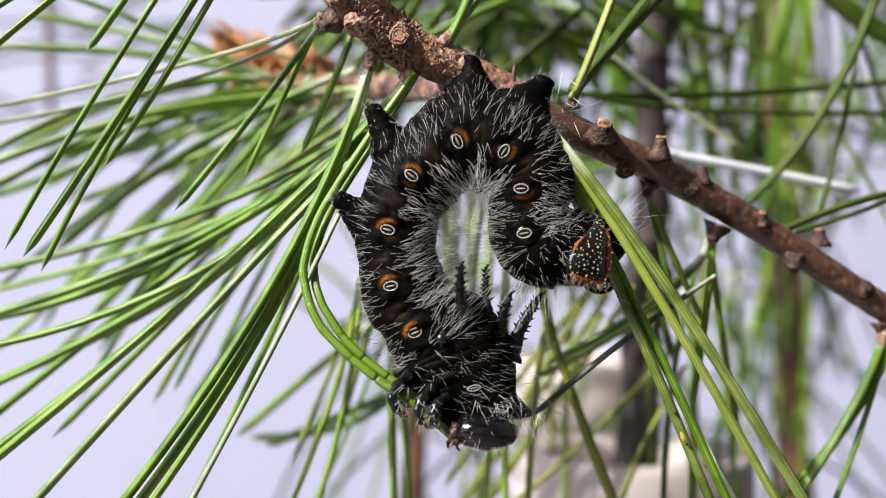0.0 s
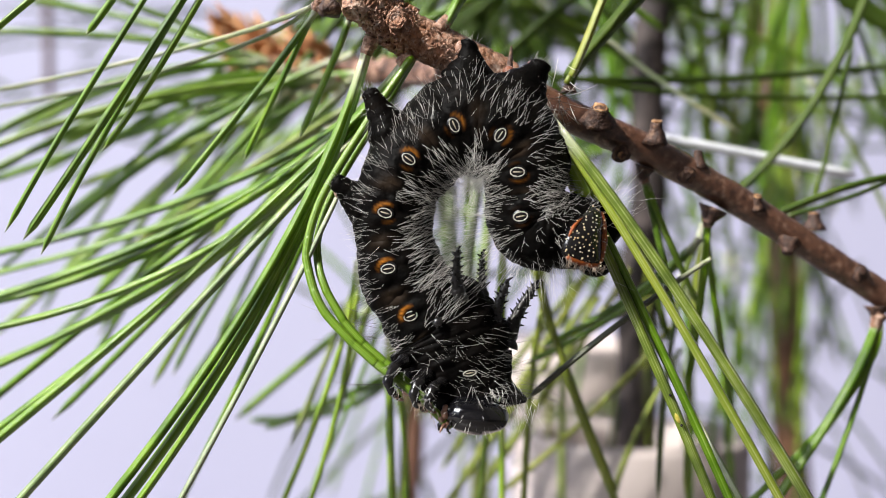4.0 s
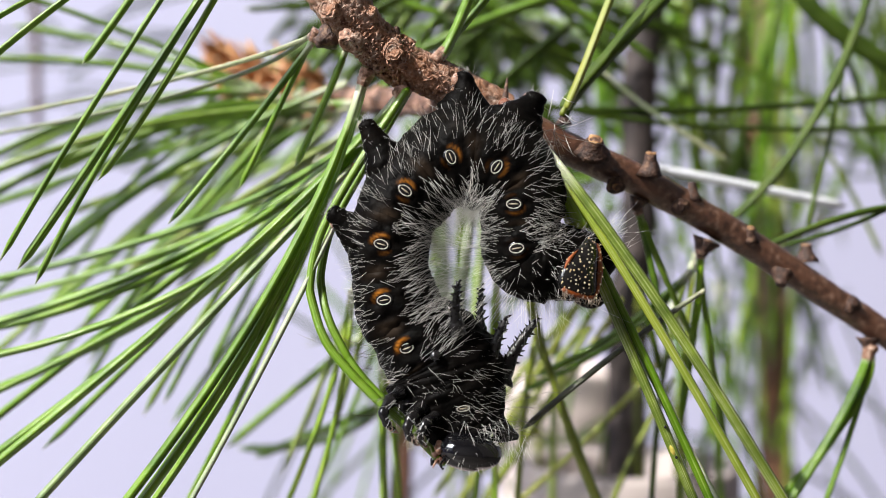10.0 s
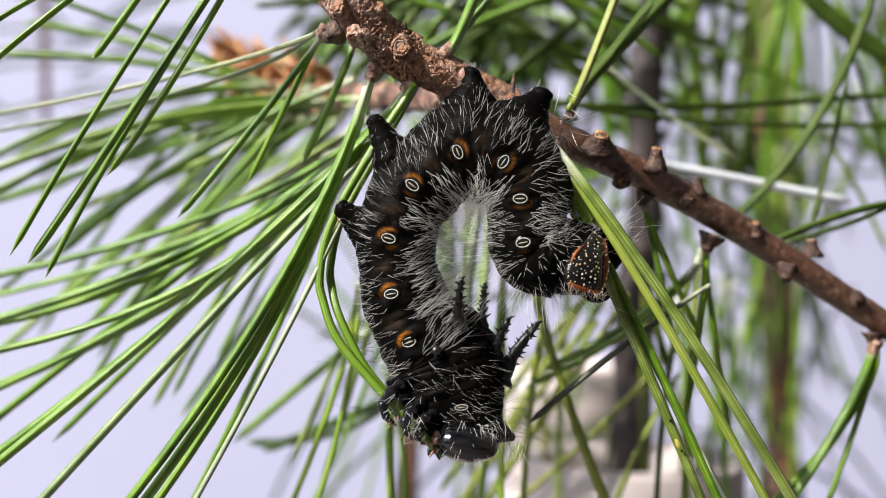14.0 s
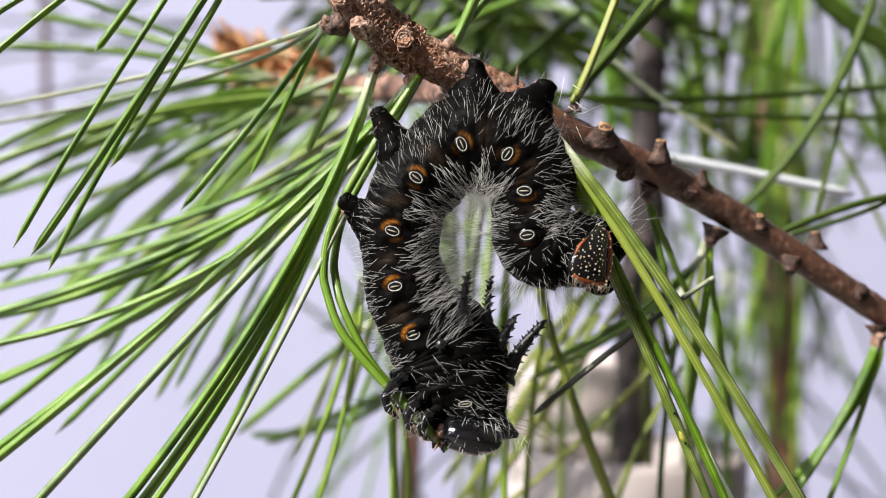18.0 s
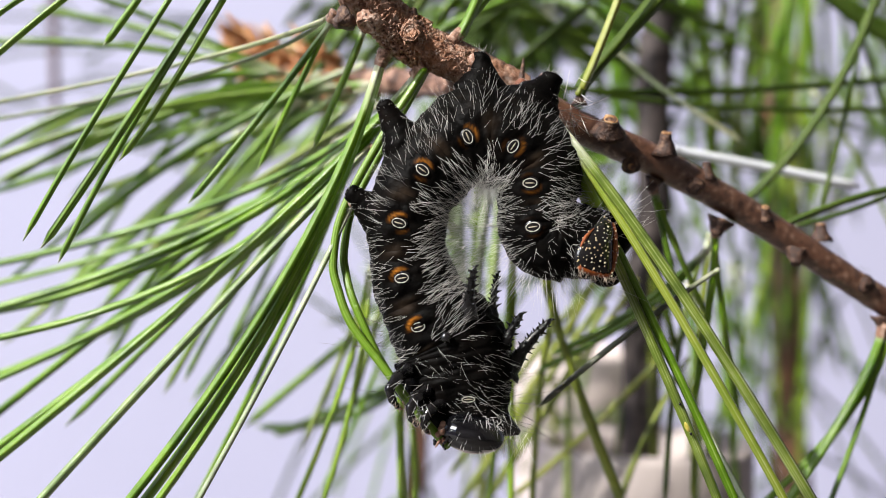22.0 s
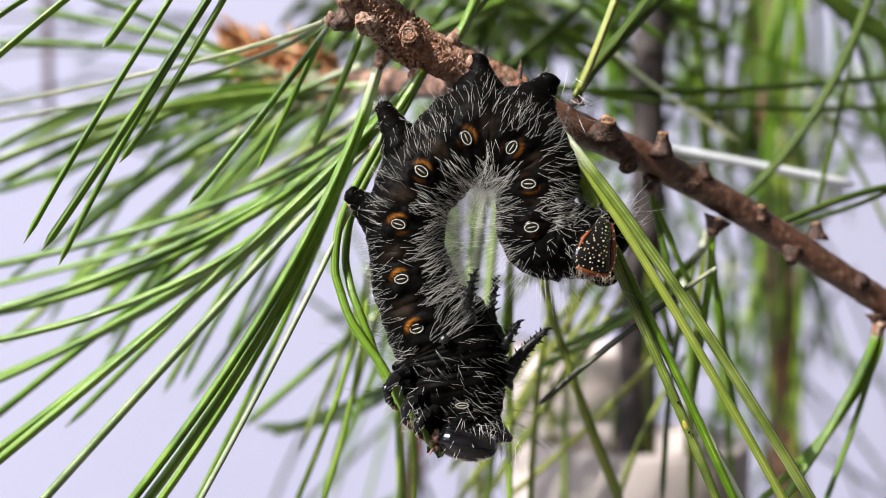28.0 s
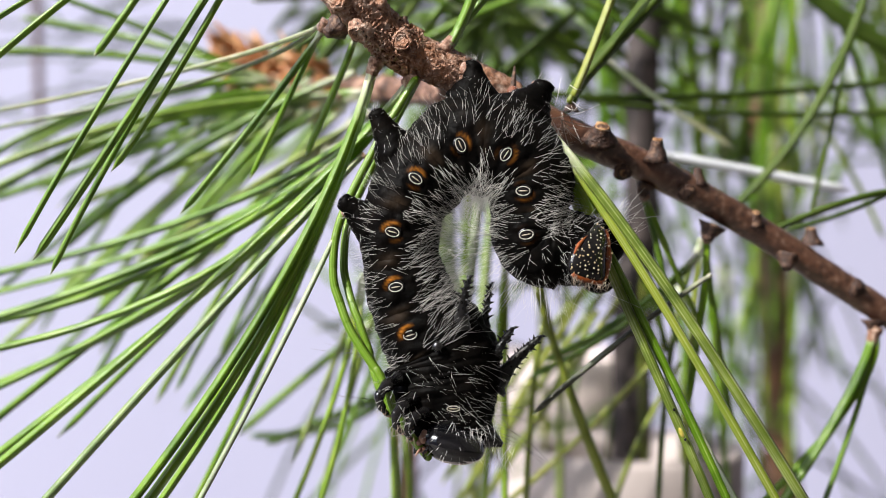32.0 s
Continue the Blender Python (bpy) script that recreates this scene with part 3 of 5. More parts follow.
bunch(branch, 2, (15.9, 17.0, -5.0), [
        (34.5, -9.8, -12.3, 59.6, -49.2, -7.5, 0.78),
        (32.1, -9.4, -10.2, 55.4, -49.6, -7.4, 0.63)], OLIVE)
bunch(branch, 2, (15.9, 17.1, 0.0), [
        (29.7, -14.9, -4.8, 43.7, -47.6, -2.8, 0.70)], OLIVE)
bunch(branch, 1, (16.1, 17.1, 1.0), [
        (31.1, -14.1, -4.0, 46.9, -48.3, -2.0, 0.66)], GREEN)
bunch(branch, 2, (15.9, 17.5, -3.0), [
        (18.5, 11.5, -4.0, 21.4, 5.9, -5.0, 0.90),
        (18.2, 10.8, -2.0, 20.6, 5.0, -3.0, 0.74),
        (19.7, 11.6, -3.5, 23.1, 5.5, -4.5, 0.82)], PALE)
bunch(branch, 1, (18.3, 11.9, 2.0), [
        (33.2, -16.9, 3.6, 48.6, -46.2, -1.6, 0.45)], SILVER)
bunch(branch, 0, (19.3, 24.2, 4.0), [
        (22.7, 31.7, 4.0, 28.0, 45.6, 5.0, 0.60)], LIME)
bunch(branch, 0, (19.9, 24.3, 6.0), [
        (24.4, 30.6, 7.0, 37.8, 44.8, 9.0, 0.95),
        (25.5, 32.1, 9.0, 36.0, 45.3, 11.0, 0.70)], SHADED_GREEN)
bunch(branch, 0, (40.2, -3.4, 6.0), [
        (25.9, -13.0, 2.0, 13.0, -23.7, 2.0, 0.42)], DRY)
bunch(branch, 4, (70.1, -12.5, 17.0), [
        (64.0, -26.2, 16.9, 47.9, -49.6, 15.5, 0.73),
        (65.0, -26.3, 18.1, 42.1, -49.5, 17.8, 0.55),
        (67.8, -24.5, 18.0, 57.2, -51.2, 16.3, 0.46),
        (68.3, -23.4, 22.0, 60.2, -35.9, 24.0, 0.66)])
bunch(branch, 4, (42.2, 3.7, 14.0), [
        (41.7, -7.2, 15.0, 39.2, -25.4, 16.0, 0.59),
        (43.9, -7.3, 18.0, 48.9, -30.2, 24.0, 0.55)])
bunch(branch, 3, (31.7, 9.9, 12.0), [
        (34.3, 1.0, 14.0, 38.2, -14.6, 18.0, 0.54),
        (36.1, 0.1, 14.0, 42.3, -11.0, 20.0, 0.50)])

# the rear side shoot, with its brown bud
side = thing("pine_side_shoot", MID, "slender brown pine side shoot with a papery orange bud", "pine shoot")
bm = bmesh.new()
tw = spline([mm(*(2.3, 25.7, 10.0)), mm(*(-6.9, 29.4, 36.0)), mm(*(-17.7, 32.2, 52.0)), mm(*(-27.4, 34.9, 62.0)), mm(*(-35.9, 37.2, 66.0)), mm(*(-44.2, 40.6, 68.0))], 10)
tube(bm, tw, [(0.0025 - 0.00002 * i) * (1 + 0.22 * noise.noise(Vector((i * 0.37, 3, 0)))) for i in range(len(tw))], 24, 0.4, 500)
part("twig", bm, TWIG, side)
rb = random.Random(3)
for i in range(170):
    p = tw[rb.randrange(22, 50)]
    a = rb.uniform(0, 6.28)
    o = Vector((0.2, math.cos(a), math.sin(a))).normalized()
    d = (o * 0.8 + Vector((-1.0, rb.uniform(-0.5, 0.5), rb.uniform(-1.3, 0.5)))).normalized()
    bm = bmesh.new()
    ln = rb.uniform(0.0025, 0.0085)
    tube(bm, [p + o * 0.001, p + o * 0.0028 + d * ln * 0.5, p + o * 0.0036 + d * ln], [0.0007, 0.0011, 0.0001], 6, flat=0.2)
    part("bud_scale", bm, BUD, side)
for k in range(17):
    px = rb.choice(((-32.0, 33, 48), (-37.0, 35, 48), (-27.0, 31, 47), (-19.0, 29, 42)))
    a = rb.uniform(2.75, 4.0)
    ln = rb.uniform(50, 75)
    dw = rb.uniform(-14, 36)
    m = (px[0] + ln * 0.5 * math.cos(a), px[1] + ln * 0.5 * math.sin(a) * 0.85 + 2, px[2] + dw * 0.6)
    t = (px[0] + ln * math.cos(a), px[1] + ln * math.sin(a) - 3, px[2] + dw)
    bunch(side, 2, px, [(*m, *t, rb.uniform(0.5, 0.7))], PALE if rb.random() < 0.3 else GREEN)

# needles of the crown behind

def sapling(name, foot, top, r, n, seed, label, low=0.1, wood=SMOOTH_BARK):
    """A slim trunk with bunches of long hanging and spreading needles."""
    rs = random.Random(seed)
    ob = thing(name, MID, label, "pine tree", "potted pine saplings")
    bm = bmesh.new()
    a, b = mm(*foot), mm(*top)
    pts = [a + (b - a) * t / 30 + Vector((math.sin(t * 0.5) * 0.0008, 0, 0)) for t in range(31)]
    tube(bm, pts, [r / 1000 * (1.1 - 0.25 * t / 30) for t in range(31)], 20, 0.16, 260)
    part("trunk", bm, wood, ob)
    for k in range(n):
        p = a + (b - a) * rs.uniform(low, 1)
        for q in range(2):
            ang = rs.uniform(0, 2 * math.pi)
            tilt = rs.choice((rs.uniform(0.5, 1.3), rs.uniform(-1.3, -0.4), rs.uniform(-0.4, 0.5)))
            ln = rs.uniform(60, 105)
            d = Vector((math.cos(ang) * math.cos(tilt), abs(math.sin(ang)) * math.cos(tilt) * 0.8, math.sin(tilt)))
            base = p * 1000
            m = base + d * ln * 0.5
            t = base + d * ln * 0.95 + Vector((0, 0, -ln * rs.uniform(0.0, 0.3)))
            bunch(ob, 2, (base.x, base.z, base.y), [(m.x, m.z, m.y, t.x, t.z, t.y, rs.uniform(0.5, 0.75))], rs.choice((GREEN, GREEN, SHADED_GREEN)))
    return ob


rear = sapling("pine_sapling", (44.4, -54.7, 108.0), (48.4, 72.1, 97.0), 4.3, 14, 11, "dark brown slim pine sapling trunk with long needles", 0.3, TRUNK)
rn = random.Random(77)
rusty = sapling("pine_sapling", (106.7, -113.2, 190.0), (98.9, 92.9, 190.0), 5.0, 36, 12, "rusty brown pine sapling trunk wrapped in green needles", 0.2, RUST)
for k in range(18):
    b = (rn.uniform(88, 108), rn.uniform(-5, 50), rn.uniform(140, 182))
    a = rn.gauss(-1.57, 0.16) if k % 2 else rn.gauss(1.57, 0.2)
    ln = rn.uniform(55, 95)
    m = (b[0] + ln * 0.5 * math.cos(a), b[1] + ln * 0.5 * math.sin(a), b[2])
    t = (b[0] + ln * math.cos(a) * 1.1, b[1] + ln * math.sin(a), b[2] + 4)
    bunch(rusty, 0, b, [(*m, *t, rn.uniform(0.7, 1.0))], rn.choice((PALE, GREEN)))
bm = bmesh.new()
tube(bm, [mm(*(-138.5, 26.2, 250.0)), mm(*(-139.7, 58.1, 250.0)), mm(*(-140.5, 92.0, 250.0)), mm(*(-140.9, 128.0, 250.0))], [0.0008, 0.0015, 0.0017, 0.0019], 12, 0.15, 300)
part("twig", bm, SMOOTH_BARK, rusty)
for k in range(16):
    b = (rn.uniform(-131, -126), rn.uniform(30, 85), 250)
    a = rn.uniform(-0.7, 0.6) + (math.pi if k % 3 == 0 else 0)
    ln = rn.uniform(35, 70)
    m = (b[0] + ln * 0.5 * math.cos(a), b[1] + ln * 0.5 * math.sin(a) + 3, 252)
    t = (b[0] + ln * math.cos(a), b[1] + ln * math.sin(a) - 3, 256)
    bunch(rusty, 0, b, [(*m, *t, rn.uniform(0.5, 0.7))], SHADED_GREEN)
sapling("pine_sapling", (-9.5, -101.0, 150.0), (-8.3, -9.0, 150.0), 2.8, 14, 13, "thin reddish brown pine stem with hanging needles", 0.3)

# strands of the crown, far out of focus: middle of the lane, its spread, how many, how far down, materials
def lane(parent, x, spread, count, top, length, lean, far, mats, thick=(0.7, 1.1)):
    for _ in range(count):
        w = rn.uniform(*far)
        k = (180 + w) / 180
        b = (rn.gauss(x, spread) * k, top * k + rn.uniform(-4, 6), w)
        a = -math.pi / 2 + rn.gauss(lean, 0.09)
        ln = rn.uniform(0.85, 1.1) * length * k
        m = (b[0] + ln * 0.5 * math.cos(a) + rn.gauss(0, 1.0), b[1] + ln * 0.5 * math.sin(a), w + 3)
        t = (b[0] + ln * math.cos(a), b[1] + ln * math.sin(a), w + 6)
        bunch(parent, 0, b, [(*m, *t, rn.uniform(*thick))], rn.choice(mats))


lane(rear, 37.0, 1.8, 6, 46, 36, 0.02, (112, 150), (GREEN, OLIVE))
lane(rear, 45.0, 1.8, 7, 46, 38, 0.0, (115, 150), (OLIVE, SHADED_GREEN, OLIVE))
lane(rear, 53.0, 1.6, 6, 46, 42, -0.12, (105, 150), (GREEN, GREEN, OLIVE))
lane(rear, 58.0, 3.0, 4, 44, 26, 0.35, (100, 140), (SHADED_GREEN, GREEN))
lane(rear, 64.0, 1.5, 3, 46, 30, 0.1, (110, 150), (SHADED_GREEN, OLIVE))
lane(rear, 38.0, 3.0, 5, 40, 20, -0.6, (112, 140), (GREEN, SHADED_GREEN))
# beside and under the subject
bunch(rear, 0, (1.8, 29.3, 62.0), [
        (1.8, 9.2, 64.0, 3.2, -13.6, 66.0, 1.10)], SILVER)
bunch(rear, 0, (6.0, 28.8, 58.0), [
        (5.3, 9.0, 60.0, 4.9, -11.1, 62.0, 0.90)], PALE)
bunch(rear, 0, (-1.6, 21.0, 70.0), [
        (0.1, 4.8, 72.0, 1.9, -18.7, 74.0, 1.00)], SAGE)
bunch(side, 0, (-14.7, 29.7, 40.0), [
        (-37.5, 25.9, 48.0, -94.0, 9.5, 60.0, 0.80)], GREEN)
bunch(side, 0, (-16.4, 32.2, 36.0), [
        (-47.2, 18.6, 44.0, -73.0, 0.5, 50.0, 0.78)], GREEN)
bunch(side, 0, (-13.1, 24.5, 30.0), [
        (-34.5, 11.9, 36.0, -56.1, -1.1, 42.0, 0.60)], OLIVE)
bunch(side, 0, (-15.0, 29.2, 44.0), [
        (-41.0, 20.4, 50.0, -72.9, 9.9, 60.0, 0.70)], PALE)
bunch(side, 0, (-17.8, 26.7, 40.0), [
        (-29.3, 15.6, 42.0, -42.0, 0.1, 44.0, 0.60)], PALE)
bunch(side, 0, (-16.4, 25.7, 50.0), [
        (-28.4, 12.0, 52.0, -37.4, -3.2, 54.0, 0.70),
        (-33.8, 10.9, 52.0, -49.3, -4.2, 54.0, 0.60)], OLIVE)
lane(side, -14.0, 4.0, 4, 14, 42, -0.55, (30, 60), (PALE, GREEN), (0.45, 0.65))
lane(side, -10.0, 3.0, 3, 6, 44, -0.35, (26, 50), (GREEN, OLIVE), (0.4, 0.55))
lane(side, -24.0, 6.0, 9, 22, 48, -0.8, (34, 66), (GREEN, PALE, GREEN), (0.45, 0.7))
lane(rear, 24.0, 9.0, 6, -4, 44, 0.0, (60, 120), (OLIVE, LIME, LIME), (0.55, 0.8))
lane(rear, 20.0, 6.0, 5, -6, 40, -0.55, (40, 80), (LIME, OLIVE), (0.5, 0.7))
lane(rear, 40.0, 5.0, 4, -2, 44, 0.05, (60, 110), (GREEN, OLIVE), (0.55, 0.8))
lane(rear, 2.0, 7.0, 5, -18, 30, 0.0, (70, 120), (LIME, OLIVE), (0.5, 0.7))
# dark mass above the subject; its shade lies in the needle colour
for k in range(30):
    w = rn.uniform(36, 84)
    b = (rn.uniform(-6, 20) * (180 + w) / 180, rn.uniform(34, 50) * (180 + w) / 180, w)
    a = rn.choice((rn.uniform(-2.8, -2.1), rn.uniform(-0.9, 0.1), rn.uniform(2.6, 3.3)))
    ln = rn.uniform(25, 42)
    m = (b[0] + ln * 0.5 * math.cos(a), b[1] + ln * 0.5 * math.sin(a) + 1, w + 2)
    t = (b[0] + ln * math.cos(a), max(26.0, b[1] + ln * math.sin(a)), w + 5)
    bunch(rear, 0, b, [(*m, *t, rn.uniform(0.6, 0.9))], rn.choice((SHADED_GREEN, SHADED_GREEN, GREEN)))
# more of that shaded mass farther back, darkened by colour
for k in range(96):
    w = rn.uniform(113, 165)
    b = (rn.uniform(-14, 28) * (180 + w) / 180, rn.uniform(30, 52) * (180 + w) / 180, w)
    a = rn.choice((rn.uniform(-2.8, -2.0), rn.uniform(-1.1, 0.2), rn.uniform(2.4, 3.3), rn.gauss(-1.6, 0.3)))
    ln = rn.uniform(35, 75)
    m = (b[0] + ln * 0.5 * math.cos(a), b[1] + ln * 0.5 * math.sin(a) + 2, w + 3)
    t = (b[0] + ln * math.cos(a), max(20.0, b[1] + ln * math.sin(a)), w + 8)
    bunch(rear, 0, b, [(*m, *t, rn.uniform(0.8, 1.3))], rn.choice((SHADED_GREEN, SHADED_GREEN, GREEN)))
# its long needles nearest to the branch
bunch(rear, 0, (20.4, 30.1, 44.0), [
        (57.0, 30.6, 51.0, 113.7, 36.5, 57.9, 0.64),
        (58.1, 26.9, 51.0, 112.9, 29.1, 57.9, 0.54)], SHADED_GREEN)
# a long needle in shade, darkened by its colour alone
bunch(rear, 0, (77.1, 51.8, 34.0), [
        (67.0, 26.7, 36.0, 51.8, 8.0, 38.0, 0.82)], SHADED_GREEN)
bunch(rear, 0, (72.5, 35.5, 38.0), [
        (69.6, 20.3, 38.0, 66.2, 7.0, 38.0, 0.42)], SHADED_GREEN)
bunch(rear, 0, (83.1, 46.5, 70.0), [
        (88.4, 34.0, 72.0, 94.5, 13.1, 74.0, 0.62)], SHADED_GREEN)
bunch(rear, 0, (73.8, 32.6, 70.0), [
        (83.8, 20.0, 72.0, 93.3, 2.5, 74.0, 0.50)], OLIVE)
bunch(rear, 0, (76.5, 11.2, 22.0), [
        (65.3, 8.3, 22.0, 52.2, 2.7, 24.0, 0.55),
        (67.8, 7.1, 24.0, 58.0, 4.1, 26.0, 0.36)], SHADED_GREEN)
# a second, fainter glint, painted as a thin silver needle
bunch(rear, 0, (30.8, 36.0, 44.0), [
        (40.5, 29.0, 46.0, 55.7, 19.7, 48.0, 0.40)], SILVER)
bunch(rear, 0, (43.2, 0.1, 24.0), [
        (32.1, -9.5, 26.0, 17.0, -18.3, 28.0, 0.60),
        (31.5, -11.5, 28.0, 14.2, -21.4, 30.0, 0.50)], GREEN)
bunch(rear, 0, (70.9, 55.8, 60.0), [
        (81.8, 45.5, 60.0, 101.8, 35.1, 60.0, 1.89)], SHADED_GREEN)
# the bright glint, painted as one white needle
bunch(rear, 0, (41.3, 18.8, 46.0), [
        (58.3, 15.5, 46.0, 76.2, 11.9, 46.0, 0.89)], GLINT)
bunch(rear, 0, (-8.9, -15.1, 25.0), [
        (-8.4, -33.0, 26.3, -8.0, -51.4, 28.9, 0.62),
        (-6.1, -33.3, 28.4, -6.2, -51.8, 30.4, 0.52)], PALE)
bunch(rear, 0, (7.2, 20.0, 24.0), [
        (5.5, 3.9, 26.0, 3.5, -15.5, 30.0, 0.81)], SILVER)
bunch(rear, 0, (9.5, 22.0, 34.0), [
        (8.4, 4.1, 36.0, 6.2, -20.3, 40.0, 0.90)], SAGE)
bunch(rear, 0, (10.4, 0.1, 22.0), [
        (10.3, -23.5, 24.3, 10.5, -55.5, 26.6, 0.55),
        (8.6, -22.7, 24.7, 5.4, -57.8, 32.8, 0.45)], PALE)
bunch(rear, 0, (15.6, 0.1, 22.0), [
        (21.7, -24.5, 24.5, 34.9, -55.6, 29.7, 0.50)], LIME)
bunch(rear, 0, (17.2, -11.6, 30.0), [
        (15.2, -30.4, 32.5, 14.6, -55.7, 37.7, 0.50)], LIME)
bunch(rear, 0, (14.4, 0.1, 22.0), [
        (18.9, -15.9, 23.0, 30.2, -44.4, 26.0, 0.62)], LIME)
bunch(rear, 0, (41.5, -16.7, 46.0), [
        (29.0, -30.8, 46.0, 10.7, -47.5, 48.0, 0.55)], LIME)
bunch(rear, 0, (18.2, -11.9, 36.0), [
        (16.1, -25.0, 36.0, 14.8, -47.0, 38.0, 0.50)], LIME)
bunch(rear, 0, (43.3, -20.7, 44.0), [
        (34.9, -37.3, 44.0, 31.6, -48.7, 46.0, 0.50)], LIME)
bunch(rear, 0, (44.5, 2.0, 30.0), [
        (43.4, -17.6, 32.0, 42.8, -46.1, 34.0, 0.55),
        (40.0, -16.6, 32.0, 37.9, -46.1, 34.0, 0.50)], OLIVE)
bunch(rear, 0, (30.8, 5.0, 30.0), [
        (36.0, -5.8, 32.0, 39.8, -17.8, 34.0, 0.55)], SHADED_GREEN)
bunch(rear, 0, (-13.4, -3.6, 20.0), [
        (-18.4, -24.0, 22.5, -31.7, -55.8, 27.7, 0.46),
        (-16.7, -27.3, 20.2, -24.6, -51.8, 23.1, 0.42)], PALE)
bunch(rear, 0, (-9.4, -26.6, 60.0), [
        (-20.7, -31.6, 62.0, -35.9, -38.1, 66.0, 0.84),
        (-22.2, -34.7, 66.0, -39.9, -37.0, 70.0, 0.74)])
bunch(rear, 0, (-13.2, -12.7, 50.0), [
        (-24.4, -21.7, 55.0, -40.6, -35.5, 60.0, 0.71)])
bunch(rear, 0, (-14.9, 19.2, 16.0), [
        (-50.2, -7.6, 20.8, -92.1, -40.1, 28.3, 0.61),
        (-41.2, -7.3, 20.0, -65.4, -30.5, 26.0, 0.51)])

# ---- the caterpillar ----
cat = thing("caterpillar", MID, "large black hairy caterpillar curled round a pine branch, feeding", "caterpillar")
# Along the body from the neck to the tail: middle of the ring, half width and half depth.
BODY = [
    (*(4.2, -24.6, -4.0), 4.7, 5.6), (*(1.8, -20.7, -4.0), 7.6, 6.2), (*(0.5, -16.3, -4.0), 8.5, 6.3), (*(-0.65, -12.6, -4.0), 7.8, 6.2),
    (*(-4.4, -7.0, -4.0), 6.3, 6.0), (*(-6.4, -0.1, -4.0), 5.6, 6.0), (*(-5.9, 7.4, -4.0), 5.9, 6.0), (*(-1.3, 13.7, -4.0), 6.3, 5.8),
    (*(5.4, 16.5, -5.0), 7.5, 5.4), (*(11.6, 12.4, -5.0), 6.7, 5.4), (*(12.3, 6.4, -5.0), 5.7, 5.4), (*(13.2, 2.1, -5.0), 5.9, 5.2),
    (*(17.0, 1.4, -5.0), 5.6, 5.0), (*(21.9, 0.6, -4.0), 4.6, 4.4)]
NAMES = ["prothorax", "mesothorax", "metathorax"] + ["abdomen_segment"] * 10


def along(s):
    """Place, half width, half depth, the way along and the way to the back (inside the curl) at s on the body."""
    i = min(max(int(math.floor(s)), 0), len(BODY) - 2)
    t = s - i
    q = [np.array(BODY[min(max(k, 0), len(BODY) - 1)]) for k in (i - 1, i, i + 1, i + 2)]
    v = 0.5 * (2 * q[1] + (q[2] - q[0]) * t + (2 * q[0] - 5 * q[1] + 4 * q[2] - q[3]) * t * t + (3 * q[1] - q[0] - 3 * q[2] + q[3]) * t ** 3)
    g = 0.5 * ((q[2] - q[0]) + 2 * (2 * q[0] - 5 * q[1] + 4 * q[2] - q[3]) * t + 3 * (3 * q[1] - q[0] - 3 * q[2] + q[3]) * t * t)
    d = Vector((g[0], 0, g[1])).normalized()
    return mm(*v[:3]), v[3] / 1000, v[4] / 1000, d, Vector((d.z, 0, -d.x))


def skin_point(s, a, fold):
    """A point of the skin. a: 0 at the back, 90 degrees towards the viewer."""
    c, hw, hd, d, inn = along(s)
    o = inn * (math.cos(a) * hw) + Vector((0, -1, 0)) * (math.sin(a) * hd)
    p = c + o * fold
    k = noise.noise(p * 380) * 0.06 + noise.noise(p * 900) * 0.045 + noise.noise(p * 2200) * 0.012
    return c + o * (fold + k), (inn * math.cos(a) / hw + Vector((0, -1, 0)) * math.sin(a) / hd).normalized(), d, inn


def hair(bm, p, way, ln, r, droop=None):
    """One stiff tapering hair, slightly curved."""
    droop = droop if droop is not None else Vector((0, 0, 0))
    tube(bm, [p, p + way * ln * 0.5 + droop * 0.35, p + way * ln + droop], [r, r * 0.8, r * 0.2], 3)


